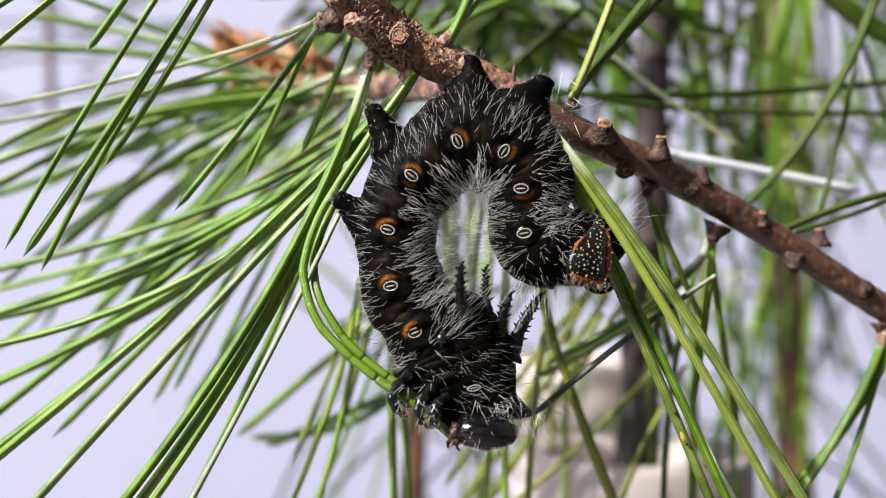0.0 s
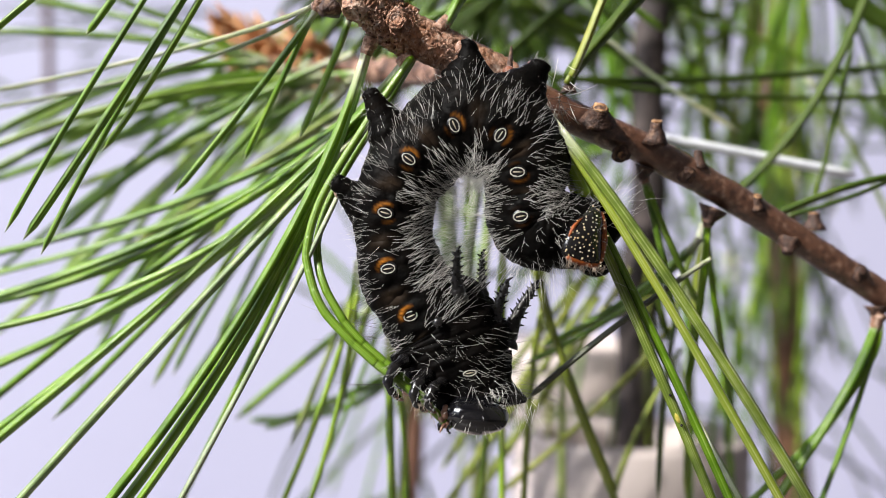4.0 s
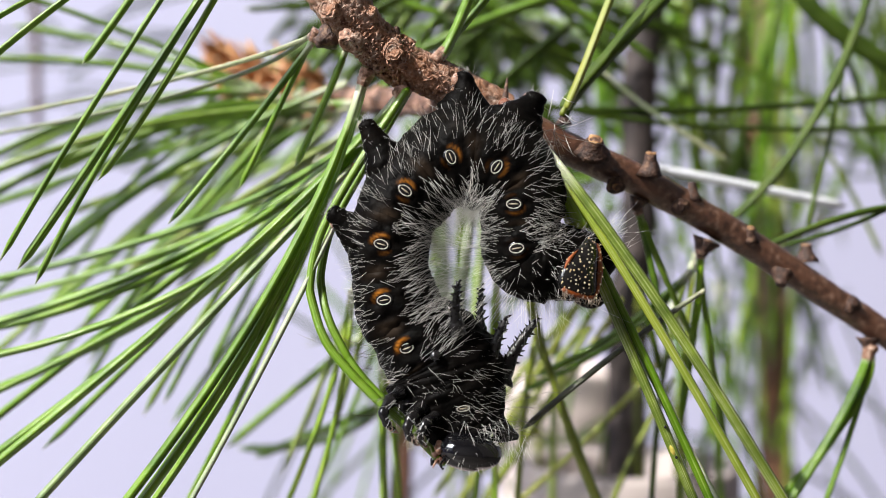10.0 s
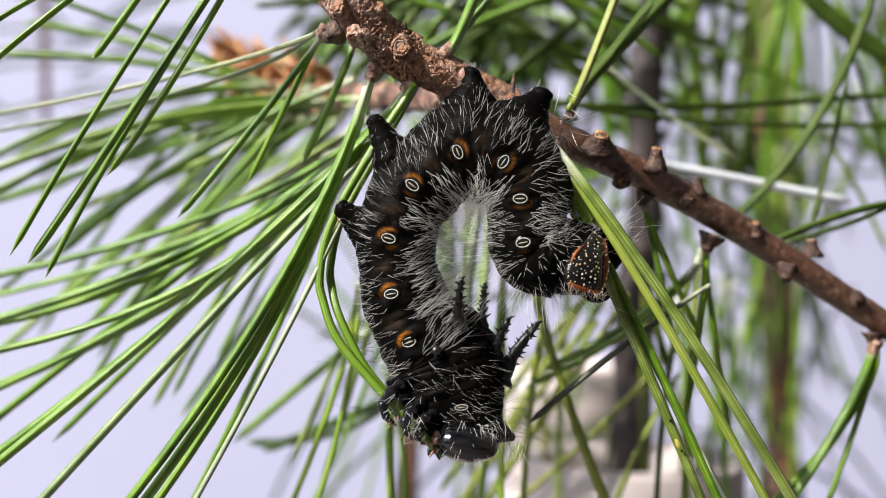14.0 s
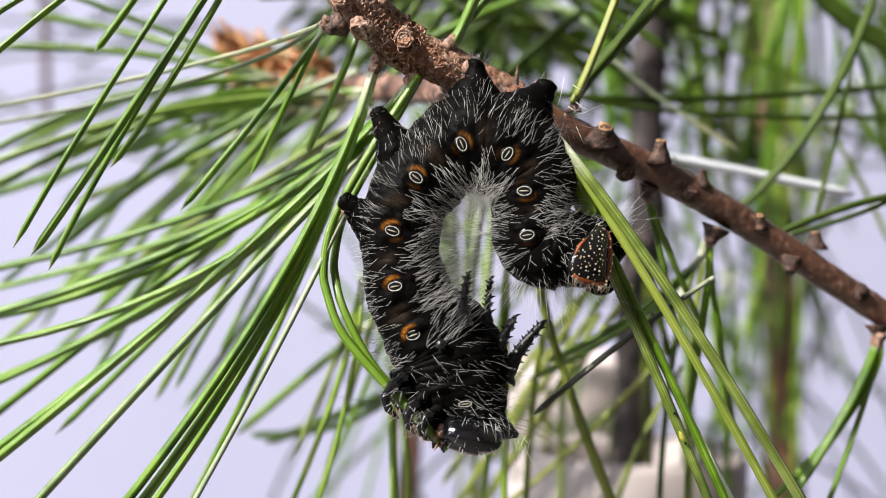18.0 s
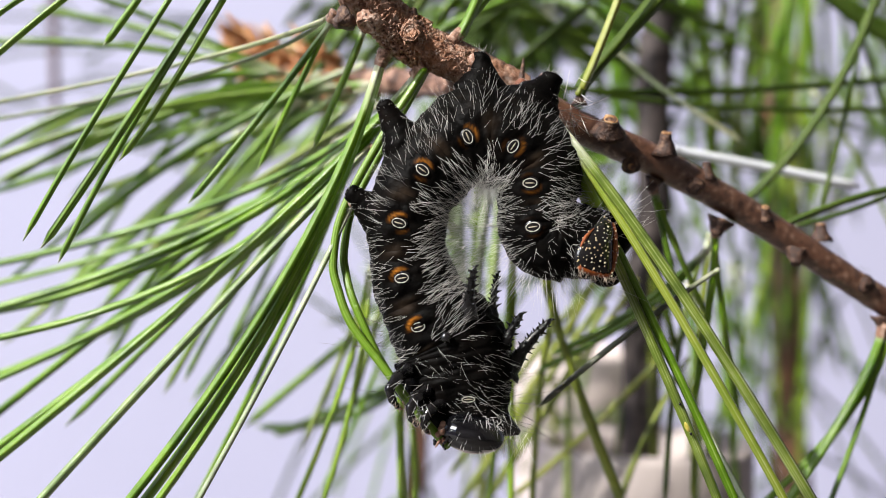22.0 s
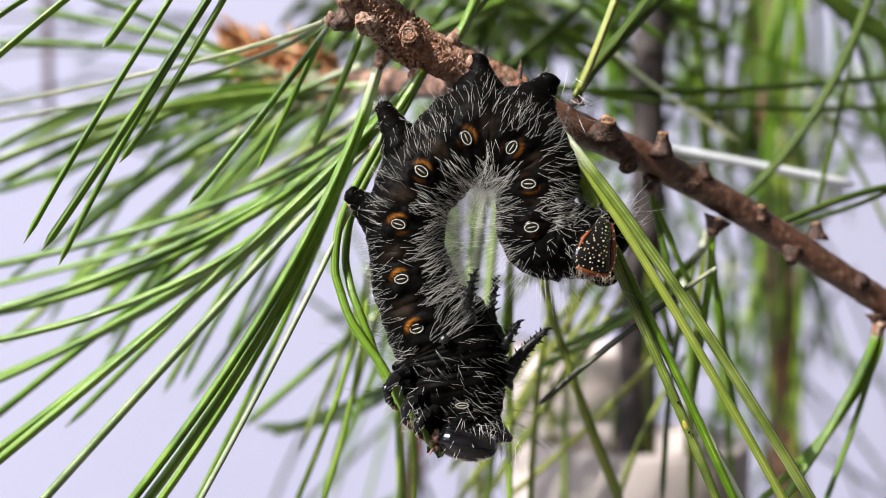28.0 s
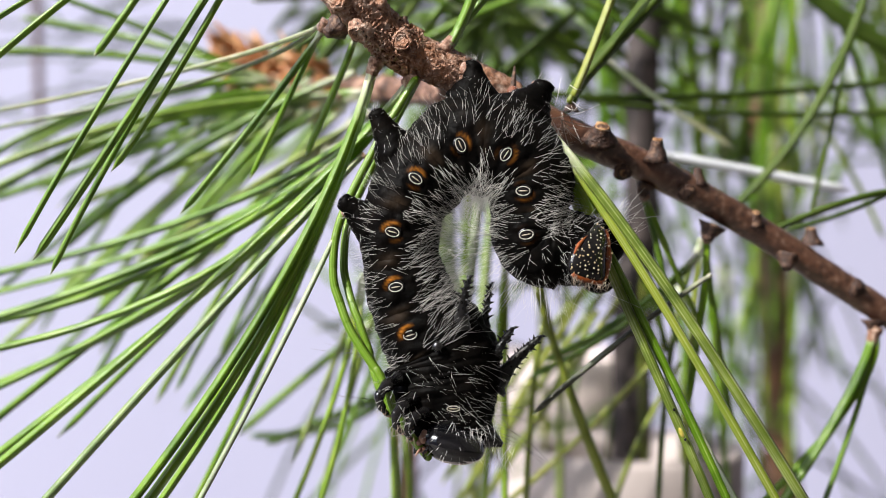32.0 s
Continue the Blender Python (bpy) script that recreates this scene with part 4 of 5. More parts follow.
SPIRACLES = {0: (1.11, 0.07), 3: (0.59, -0.33), 4: (0.5, -0.23), 5: (0.49, -0.15), 6: (0.51, -0.05), 7: (0.52, 0.01), 8: (0.5, 0.1),
             9: (0.52, 0.23), 10: (0.61, 0.23)}
ORANGE_AMOUNT = {3: 0.9, 4: 0.8, 5: 0.8, 6: 0.65, 7: 0.5, 8: 0.3, 9: 0.2, 10: 0.05}
rc = random.Random(21)
SEGMENTS = []
for i in range(13):
    c0, hw0, hd0, d0, in0 = along(i + 0.5)
    pivot = c0.copy()
    bm = bmesh.new()
    mark = bm.verts.layers.float.new("orange")
    bare = bm.verts.layers.float.new("membrane")
    eye_at, eye_cos = None, -0.1
    if i in SPIRACLES:
        es, eye_cos = SPIRACLES[i]
        eye_at = skin_point(i + es, math.acos(eye_cos), 1.0)
    rows_n, sides = 44, 96
    grid = []
    for r in range(rows_n + 1):
        x = -0.32 + 1.64 * r / rows_n
        e = abs(x - 0.5) / 0.82
        fold = 1.03 - 0.30 * e ** 3.2 - 0.022 * (0.5 - 0.5 * math.cos(x * math.pi * 6)) ** 3
        s = min(max(i + x, -0.1), 13.25)
        ring = []
        for k in range(sides):
            a = 2 * math.pi * k / sides
            p, nn, dd, ii = skin_point(s, a, fold)
            v = bm.verts.new(p - pivot)
            if 3 <= i <= 9 and nn.y < 0:
                # bare brownish fold between the rings, on the flank
                side_at = math.cos(a) - eye_cos
                v[bare] = math.exp(-((abs(x - 0.5) - 0.47) / 0.09) ** 2) * math.exp(-((side_at + 0.12) / 0.24) ** 2) * (0.6 + 0.6 * noise.noise(p * 420 + Vector((i, 0, 0))))
            if eye_at and i > 0 and nn.y < 0:
                rel = p - eye_at[0]
                along_d, out_d = rel.dot(eye_at[2]) * 1000, -rel.dot(eye_at[3]) * 1000
                reach = math.hypot(along_d / 1.28, out_d / 1.45) + 1e-6
                facing = (1.25 * along_d + 0.5 * out_d) / (1.35 * (math.hypot(along_d, out_d) + 1e-6))
                width = 0.13 if reach < 1 else 0.17
                band = math.exp(-((reach - 1.0) / width) ** 2) * (0.85 + 0.5 * noise.noise(p * 1500))
                amount = max(0.0, min(1.0, -0.45 + 1.5 * facing)) + (0.25 * max(0.0, -facing - 0.7) / 0.3 if i > 4 else 0.0)
                v[mark] = max(0.0, band * ORANGE_AMOUNT[i] * amount)
            ring.append(v)
        grid.append(ring)
    for r in range(rows_n):
        for k in range(sides):
            bm.faces.new((grid[r][k], grid[r][(k + 1) % sides], grid[r + 1][(k + 1) % sides], grid[r + 1][k]))
    bm.faces.new(grid[0])
    bm.faces.new(grid[-1])
    seg = part(NAMES[i], bm, SKIN, cat, "wrinkled velvety black skin")
    seg.location = pivot
    SEGMENTS.append(seg)
    # breathing hole: black lips, cream ring, cream slit
    if eye_at:
        p, nn, dd, ii = eye_at
        tilt = Matrix((dd, nn.cross(dd), nn)).transposed().to_4x4()
        size = 1.0 if i else 0.9
        turn = tilt @ Matrix.Rotation(radians(90 + {0: -14, 3: -16, 4: -6, 5: -14}.get(i, 0)), 4, "Z")
        bm = bmesh.new()
        ball(bm, p - pivot - nn * 0.00012, 0.00128 * size, 1.0, 0.86, 0.3, turn, 20)
        part("spiracle", bm, GLOSS, seg, "oval black spiracle with a cream ring")
        bm = bmesh.new()
        lift = p - pivot + nn * 0.00022
        ringp = [lift + turn.to_3x3() @ Vector((0.00098 * size * math.cos(k * math.pi / 14), (0.00062 if i else 0.00042) * size * math.sin(k * math.pi / 14), 0)) for k in range(29)]
        tube(bm, ringp, [0.000075 + 0.00002 * math.sin(k * 1.7) for k in range(29)], 6)
        part("ring", bm, WHITE, seg, "cream ring")
        bm = bmesh.new()
        slit = turn.to_3x3() @ Vector((0.00068 * size, 0, 0))
        tube(bm, [lift - slit, lift - slit * 0.5 + nn * 0.00005, lift + slit * 0.5 + nn * 0.00005, lift + slit], [0.00003, 0.00009, 0.0001, 0.00003], 6)
        part("slit", bm, SLIT, seg, "tan slit")
    # hairs
    bm = bmesh.new()
    made = 0
    want = 215 if 3 <= i <= 10 else 95 if i < 3 else 80
    for k in range(want * 3):
        if made >= want:
            break
        x = rc.uniform(0.0, 1.0)
        a = math.acos(rc.uniform(-0.96, 0.93)) if rc.random() < 0.9 else rc.uniform(-0.8, 3.9)
        p, nn, dd, ii = skin_point(min(i + x, 13.2), a, 1.0)
        depth = math.cos(a)
        if eye_at and (p - eye_at[0]).length < (0.0017 if i else 0.0012):
            continue
        if 3 <= i <= 9 and abs(x - 0.5) > 0.37 and abs(depth - eye_cos + 0.12) < 0.26 and rc.random() < 0.85:
            continue
        made += 1
        back = ii - nn * ii.dot(nn)
        back = back.normalized() if back.length > 1e-3 else dd
        long = rc.uniform(0.65, 1.05)
        thick = rc.uniform(0.015, 0.026) / 1000
        droop = Vector((0, 0, 0))
        if 3 <= i <= 10:
            inward = depth > eye_cos - 0.05
            lean = 0.55 * noise.noise(p * 170)
            if inward:
                ln = (0.0032 + 0.0022 * max(0.0, min(1.0, (depth - eye_cos) / 0.8))) * long
                way = nn * rc.uniform(0.12, 0.42) + back * rc.uniform(0.75, 1.0) + dd * (lean + rc.gauss(0, 0.24))
                droop = nn * -0.10 * ln
            else:
                ln = rc.uniform(0.0014, 0.0033)
                way = nn * rc.uniform(0.2, 0.6) - back * rc.uniform(0.35, 1.0) + dd * (lean + rc.gauss(0.1, 0.3))
                droop = back * -0.10 * ln
        elif i < 3:
            ln = rc.choice((0.0013, 0.0018, 0.0024, 0.0036)) * long
            way = nn * rc.uniform(0.1, 0.45) + back * rc.gauss(0.75, 0.45) - dd * rc.uniform(0.0, 0.9)
            thick *= 0.85
            droop = dd * -0.14 * ln
        else:
            ln = 0.0028 * long
            way = nn * rc.uniform(0.5, 1.0) + dd * rc.uniform(0, 0.7) + back * rc.gauss(0.2, 0.5)
        hair(bm, p - pivot - nn * 0.0002, way.normalized(), ln, thick, droop)
    for k in range(62 if 4 <= i <= 9 else 60 if i in (10, 11) else 0):
        # the long fine fan over the hollow of the curl
        p, nn, dd, ii = skin_point(i + rc.uniform(0, 1), rc.uniform(-0.5, 0.65), 1.0)
        way = (ii + dd * rc.gauss(0, 0.34) + Vector((0, rc.uniform(-0.6, 0.25), 0))).normalized()
        ln = rc.uniform(0.0035, 0.0078)
        hair(bm, p - pivot - ii * 0.0003, way, ln, rc.uniform(0.014, 0.024) / 1000, dd * ln * rc.gauss(0, 0.1))
    part("hairs", bm, HAIR, seg, "stiff whitish hairs", "stuff")

# four soft gripping legs on the outer side, each a broad skirt of skin that narrows to a foot
for i, foot, r, sway, broad in ((5, (-14.3, 7.9, -6.0), 1.2, -0.3, 1.0), (6, (-9.8, 20.6, -5.0), 1.2, 0.0, 1.0), (7, (4.0, 27.6, -5.0), 1.2, 2.0, 1.7), (8, (14.4, 24.4, -5.0), 1.4, -0.9, 1.3)):
    home = SEGMENTS[i].location
    c, hw, hd, d, inn = along(i + 0.52)
    a, b = c - inn * hw * 0.25, mm(*foot)
    out = (b - a).normalized()
    side_d = (d - out * d.dot(out)).normalized()
    front = out.cross(side_d).normalized()
    bm = bmesh.new()
    rings = []
    n = 26
    for k in range(n + 1):
        t = k / n
        wide = float(np.interp(t, [0, 0.35, 0.5, 0.62, 0.75, 0.88, 0.95, 0.985, 1.0], [3.9, 3.5, 2.8 * broad, 2.15 * broad, 1.65 * broad ** 0.5, 1.36, 1.26, 0.95, 0.3])) * r / 1.2
        deep = float(np.interp(t, [0, 0.35, 0.5, 0.62, 0.75, 0.88, 0.95, 0.985, 1.0], [4.2, 3.6, 2.8, 2.2, 1.7, 1.35, 1.25, 0.9, 0.3])) * r / 1.2
        mid = a + (b + out * r * 0.0008 - a) * t + side_d * sway * 0.001 * math.sin(math.pi * min(1.0, t)) ** 1.5
        ring = []
        for j in range(28):
            th = 2 * math.pi * j / 28
            o = side_d * (math.cos(th) * wide) + front * (math.sin(th) * deep)
            p = mid + o / 1000
            wr = 1 + 0.10 * noise.noise(p * 700) + 0.06 * noise.noise(p * 1900) + 0.03 * math.sin(k * 1.9)
            ring.append(bm.verts.new(mid + o / 1000 * wr - home))
        rings.append(ring)
    for ra, rb_ in zip(rings, rings[1:]):
        for j in range(28):
            bm.faces.new((ra[j], ra[(j + 1) % 28], rb_[(j + 1) % 28], rb_[j]))
    bm.faces.new(rings[0])
    bm.faces.new(rings[-1])
    part("proleg", bm, SKIN, SEGMENTS[i], "thick black gripping leg")
    # sole with its row of hooks, on the side that grips
    grip = -side_d if i != 6 else side_d * -0.6 + front * 0.2
    bm = bmesh.new()
    ball(bm, b - home + grip * r * 0.00075 - out * 0.0006 + Vector((0, 0.0003, 0)), r * 0.00068, 0.9, 1.0, 1.25, None, 16)
    part("hooks", bm, SOLE, SEGMENTS[i], "tan gripping sole with rusty hooks")
    bm = bmesh.new()
    for k in range(90):
        t = rc.uniform(0.36, 1.0) ** 0.9
        an = rc.uniform(0, 6.28)
        o = (side_d * math.cos(an) + Vector((0, -1, 0)) * math.sin(an)).normalized()
        wide = float(np.interp(t, [0, 0.35, 0.5, 0.62, 0.75, 0.88, 1.0], [3.9, 3.4, 2.7, 2.0, 1.45, 1.15, 0.8])) * r / 1.2
        q = a + (b - a) * t + o * wide / 1000 * 0.95 + side_d * sway * 0.001 * math.sin(math.pi * t) ** 1.5 - home
        w = (o * rc.uniform(0.3, 0.9) - out * rc.uniform(-0.6, 0.9)).normalized()
        ln = rc.uniform(0.0009, 0.0026) * (0.6 if t > 0.85 else 1.0)
        hair(bm, q, w, ln, rc.uniform(0.018, 0.028) / 1000, -out * ln * 0.15)
    for k in range(16):
        q = b - home + out * r * 0.0004 + (side_d * rc.gauss(0, 0.5) + Vector((0, rc.uniform(-0.8, 0.2), 0))) * r * 0.0009
        w = (out + side_d * rc.gauss(0, 0.5) + Vector((0, rc.uniform(-0.5, 0.1), 0))).normalized()
        hair(bm, q, w, rc.uniform(0.0008, 0.0018), 0.00002)
    part("hairs", bm, HAIR, SEGMENTS[i], "stiff whitish hairs", "stuff")


def horn(i, foot, tip, r):
    """A slender black horn on a broad base, set with glossy side spines."""
    a, b = mm(*foot) - SEGMENTS[i].location, mm(*tip) - SEGMENTS[i].location
    d = (b - a).normalized()
    e1 = d.cross(Vector((0.2, 1, 0))).normalized()
    e2 = d.cross(e1)
    n = 18
    bow = e1 * (b - a).length * 0.04
    at = [a - d * 0.0014 + (b - a + d * 0.0014) * (k / n) + bow * math.sin(math.pi * k / n) for k in range(n + 1)]
    rad = [r / 1000 * float(np.interp(k / n, [0, 0.2, 0.34, 0.6, 0.9, 1.0], [2.0, 1.5, 1.0, 0.8, 0.55, 0.22])) * (1 + 0.12 * math.sin(k * 2.3)) for k in range(n + 1)]
    bm = bmesh.new()
    tube(bm, at, rad, 14, 0.3, 1500)
    part("horn", bm, HORN_CORE, SEGMENTS[i], "slender glossy black horn on a broad base")
    bm = bmesh.new()
    for k in range(34):
        t = 0.3 + 0.7 * k / 33
        j = min(n, int(t * n))
        an = k * 2.4
        o = e1 * math.cos(an) + e2 * math.sin(an)
        q = at[j] + o * rad[j] * 0.7
        w = (o + d * rc.uniform(0.2, 0.7)).normalized()
        ln = rc.uniform(0.0006, 0.0011) * (1.1 - 0.35 * t)
        tube(bm, [q, q + w * ln * 0.45, q + w * ln], [0.00024, 0.00015, 0.00004], 6)
    part("horn_texture", bm, HORN, SEGMENTS[i], "pointed glossy black spines", "stuff")


horn(2, (2.4, -7.9, -9.0), (2.9, -2.0, -11.5), 0.66)
horn(2, (6.0, -9.0, -3.0), (6.5, -2.9, -1.5), 0.55)
horn(1, (6.6, -14.6, -6.0), (9.5, -7.9, -7.0), 0.86)
horn(1, (8.6, -16.2, -3.8), (14.0, -8.8, -3.0), 0.92)
# a shiny wart on the flank
bm = bmesh.new()
q = mm(*(-0.9, -12.0, -10.8)) - SEGMENTS[2].location
ball(bm, q, 0.0008, seg=12)
for k in range(7):
    a = k * 0.9
    w = Vector((math.cos(a), -0.6, math.sin(a))).normalized()
    tube(bm, [q, q + w * 0.0006, q + w * 0.0011], [0.00022, 0.00013, 0.00002], 5)
part("wart", bm, HORN, SEGMENTS[2], "shiny black spined wart")


def leg(i, pts, r, name="true_leg"):
    bm = bmesh.new()
    q = spline([mm(*p) - SEGMENTS[i].location for p in pts], 5)
    n = len(q)
    tube(bm, q, [r / 1000 * (1.2 - 0.75 * k / (n - 1)) * (1 + 0.14 * math.cos(k * 2 * math.pi / 5)) for k in range(n)], 12, 0.1, 1500)
    part(name, bm, GLOSS, SEGMENTS[i], "glossy black jointed leg")
    bm = bmesh.new()
    d = (q[-1] - q[-3]).normalized()
    tube(bm, [q[-1] - d * 0.0006, q[-1] + d * 0.0004, q[-1] + d * 0.001 + Vector((0.0003, 0, 0))], [r * 0.0005, r * 0.00042, 0.00006], 8)
    part("claw", bm, MOUTH, SEGMENTS[i], "small brown claw")


leg(2, [(-5.9, -17.0, -8.6), (-7.5, -17.9, -11.0), (-8.4, -19.3, -12.0), (-8.0, -20.8, -12.0), (-7.3, -21.8, -11.0)], 0.85)
leg(1, [(-3.3, -19.5, -9.0), (-4.8, -20.3, -11.6), (-5.5, -21.6, -12.4), (-5.3, -23.0, -12.2), (-4.6, -24.0, -11.0)], 0.85)
leg(0, [(-1.4, -21.0, -9.0), (-3.0, -21.7, -11.6), (-3.7, -22.9, -12.2), (-3.8, -24.0, -12.0), (-3.3, -24.8, -11.0)], 0.75)
leg(2, [(-5.1, -17.8, -2.0), (-6.8, -18.9, -1.0), (-7.5, -20.7, -1.0), (-6.6, -22.1, -2.0)], 1.1)
bm = bmesh.new()
for k in range(34):
    q = mm(*rc.choice(((-7.9, -18.9, -12.3), (-5.2, -21.3, -12.6), (-3.4, -22.5, -12.4), (-3.6, -18.6, -10.5)))) + Vector((rc.gauss(0, 0.0008), rc.uniform(-0.0012, 0), rc.gauss(0, 0.0012))) - SEGMENTS[1].location
    w = Vector((rc.gauss(-0.5, 0.5), rc.gauss(-0.4, 0.3), rc.gauss(-0.5, 0.5))).normalized()
    ln = rc.uniform(0.0009, 0.002)
    tube(bm, [q, q + w * ln * 0.5, q + w * ln], [0.000026, 0.000022, 0.000006], 3)
part("leg_hairs", bm, HAIR, SEGMENTS[1], "pale leg hairs", "stuff")
bm = bmesh.new()
for k in range(26):
    q = mm(*rc.choice(((-7.7, -21.0, -12.0), (-5.1, -23.2, -12.3), (-4.4, -23.2, -12.0), (-3.6, -24.0, -12.0)))) + Vector((rc.gauss(0, 0.0004), rc.uniform(-0.0008, 0), rc.gauss(0, 0.0006))) - SEGMENTS[1].location
    w = Vector((rc.gauss(0.1, 0.35), rc.gauss(-0.3, 0.3), -1)).normalized()
    ln = rc.uniform(0.0008, 0.0022)
    tube(bm, [q, q + w * ln * 0.5, q + w * ln], [0.00003, 0.000027, 0.000006], 3)
part("foot_hairs", bm, TAN_HAIR, SEGMENTS[1], "tan foot hairs", "stuff")
bm = bmesh.new()
for k in range(20):
    q = mm(*(2.8, -22.8, -11.6)) + Vector((rc.uniform(-0.001, 0.006), rc.gauss(0, 0.0003), rc.gauss(0.0004, 0.0009))) - SEGMENTS[0].location
    w = Vector((rc.gauss(0.3, 0.35), rc.gauss(-0.12, 0.12), -1)).normalized()
    ln = rc.uniform(0.001, 0.0028)
    tube(bm, [q, q + w * ln * 0.5 + Vector((0, -0.0002, 0)), q + w * ln], [0.000028, 0.000024, 0.000006], 3)
part("neck_hairs", bm, HAIR, SEGMENTS[0], "pale hairs hanging over the head", "stuff")

# collar point behind the head, with long bristles
bm = bmesh.new()
base = mm(*(7.1, -23.9, -5.0)) - SEGMENTS[0].location
tipp = mm(*(9.9, -24.8, -6.0)) - SEGMENTS[0].location
tube(bm, [base, (base + tipp) / 2, tipp], [0.0022, 0.0013, 0.0004], 12, 0.25, 1800)
part("collar_point", bm, HORN, SEGMENTS[0])
bm = bmesh.new()
for k in range(70):
    q = base.lerp(tipp, rc.uniform(-0.9, 1)) + Vector((rc.gauss(0, 0.0006), rc.gauss(-0.001, 0.0008), rc.gauss(-0.0008, 0.0006)))
    w = Vector((rc.gauss(0.15, 0.4), rc.gauss(-0.3, 0.3), rc.gauss(-0.9, 0.35))).normalized()
    ln = rc.uniform(0.0015, 0.0042)
    tube(bm, [q, q + w * ln * 0.5, q + w * ln], [0.00003, 0.000026, 0.000006], 3)
part("bristles", bm, HAIR, SEGMENTS[0], "pale collar bristles", "stuff")
bm = bmesh.new()
for k in range(12):
    q = mm(*(7.9, -20.5, -3.0)) - SEGMENTS[0].location + Vector((rc.gauss(0, 0.001), rc.gauss(0, 0.002), rc.gauss(0, 0.003)))
    w = Vector((1, rc.gauss(-0.1, 0.35), rc.gauss(0.0, 0.4))).normalized()
    ln = rc.uniform(0.005, 0.013)
    tube(bm, [q, q + w * ln * 0.5 + Vector((0, 0, 0.0004)), q + w * ln - Vector((0, 0, 0.0008))], [0.00004, 0.000035, 0.00001], 3)
part("long_hairs", bm, DARK_HAIR, SEGMENTS[0], "long fine brownish hairs", "stuff")
bm = bmesh.new()
for k in range(9):
    q = mm(*(-11.7, -11.3, -5.0)) - SEGMENTS[3].location + Vector((0.002, rc.gauss(0, 0.001), rc.gauss(0, 0.004)))
    w = Vector((-1, rc.gauss(-0.1, 0.3), rc.gauss(0.0, 0.3))).normalized()
    ln = rc.uniform(0.004, 0.011)
    tube(bm, [q, q + w * ln * 0.5, q + w * ln + Vector((0, 0, 0.0008))], [0.00004, 0.000035, 0.00001], 3)
part("long_hairs", bm, DARK_HAIR, SEGMENTS[3], "long fine brownish hairs", "stuff")

# head: two smooth lobes, brown mouthparts, eyelets, bristles
HEAD_AT = mm(*(3.1, -25.1, -8.4))
bm = bmesh.new()
ball(bm, Vector((0, 0, 0)), 0.0048, 1.03, 0.92, 0.6, Matrix.Rotation(radians(8), 4, "Y"), 40)
for v in bm.verts:
    groove = math.exp(-((v.co.y + 0.0002) / 0.0007) ** 2)
    v.co *= 1 - 0.05 * groove
    v.co += v.co.normalized() * 0.00008 * noise.noise(v.co * 700)
head = part("head", bm, HEAD_SHELL, cat, "smooth glossy black head")
head.location = HEAD_AT
bm = bmesh.new()
for sx, sy, sz, r in ((-0.0041, -0.0022, 0.0003, 0.0008), (-0.0046, -0.0020, -0.0003, 0.0006), (-0.0040, -0.0020, 0.0010, 0.0007), (-0.0045, -0.0024, 0.0006, 0.00045), (-0.0038, -0.0022, -0.0012, 0.0006)):
    ball(bm, Vector((sx, sy, sz)), r, 0.8, 1.0, 0.9, None, 14)
for v in bm.verts:
    v.co += v.co.normalized() * 0.00035 * noise.noise(v.co * 1800)
part("mouthparts", bm, MOUTH, head, "pinkish brown mouthparts")
bm = bmesh.new()
tube(bm, [(-0.0042, -0.0024, -0.001), (-0.0046, -0.0029, -0.0015), (-0.0049, -0.003, -0.0021)], [0.00026, 0.0002, 0.00007], 8)
part("antenna", bm, MOUTH, head)
bm = bmesh.new()
tube(bm, [(-0.0042, -0.0005, -0.0012), (-0.0049, -0.0005, -0.0016), (-0.0051, -0.0004, -0.0022)], [0.0006, 0.0005, 0.0001], 8, flat=0.6)
part("mandible", bm, GLOSS, head)
bm = bmesh.new()
for k in range(6):
    ball(bm, Vector((-0.0036 + 0.00025 * math.cos(k), -0.0033, -0.0006 - 0.0003 * k)), 0.0002, seg=8)
part("eyelets", bm, GLOSS, head, "tiny black eyelets", "stuff")
bm = bmesh.new()
for k in range(26):
    q = Vector((rc.uniform(-0.8, 1), -rc.uniform(0.2, 1), rc.uniform(-0.8, 0.9))).normalized()
    q = Vector((q.x * 0.0046, q.y * 0.0044, q.z * 0.0033))
    w = (q.normalized() + Vector((0, -0.2, -0.5))).normalized()
    ln = rc.uniform(0.0007, 0.0016)
    tube(bm, [q, q + w * ln * 0.5, q + w * ln], [0.00003, 0.000026, 0.00001], 3)
part("bristles", bm, HAIR, head, "short pale bristles", "stuff")

# tail plate: glossy shield with an orange rim and cream grains
tail = SEGMENTS[12]
OUT = [(21.6, 4.6, -8.4), (22.9, 3.6, -8.0), (23.0, 0.1, -8.0), (22.4, -3.3, -9.0), (20.3, -3.5, -10.0), (17.7, -2.5, -11.0), (17.2, -0.6, -11.2), (18.7, 2.3, -10.4)]
rim = spline([mm(*p) - tail.location for p in OUT + OUT[:1]], 8)[:-1]
mid_p = sum(rim, Vector()) / len(rim)
face = Vector((0.25, -1, 0)).normalized()
bm = bmesh.new()
levels = []
for f, h in ((1.0, -0.002), (1.03, -0.0004), (0.97, 0.0002), (0.8, 0.0007), (0.55, 0.0011), (0.3, 0.0013), (0.08, 0.0014)):
    levels.append([bm.verts.new(mid_p + (p - mid_p) * f + face * (h + 0.00006 * noise.noise(p * 2000))) for p in rim])
for la, lb in zip(levels, levels[1:]):
    for k in range(len(rim)):
        bm.faces.new((la[k], la[(k + 1) % len(rim)], lb[(k + 1) % len(rim)], lb[k]))
bm.faces.new(levels[0])
bm.faces.new(levels[-1])
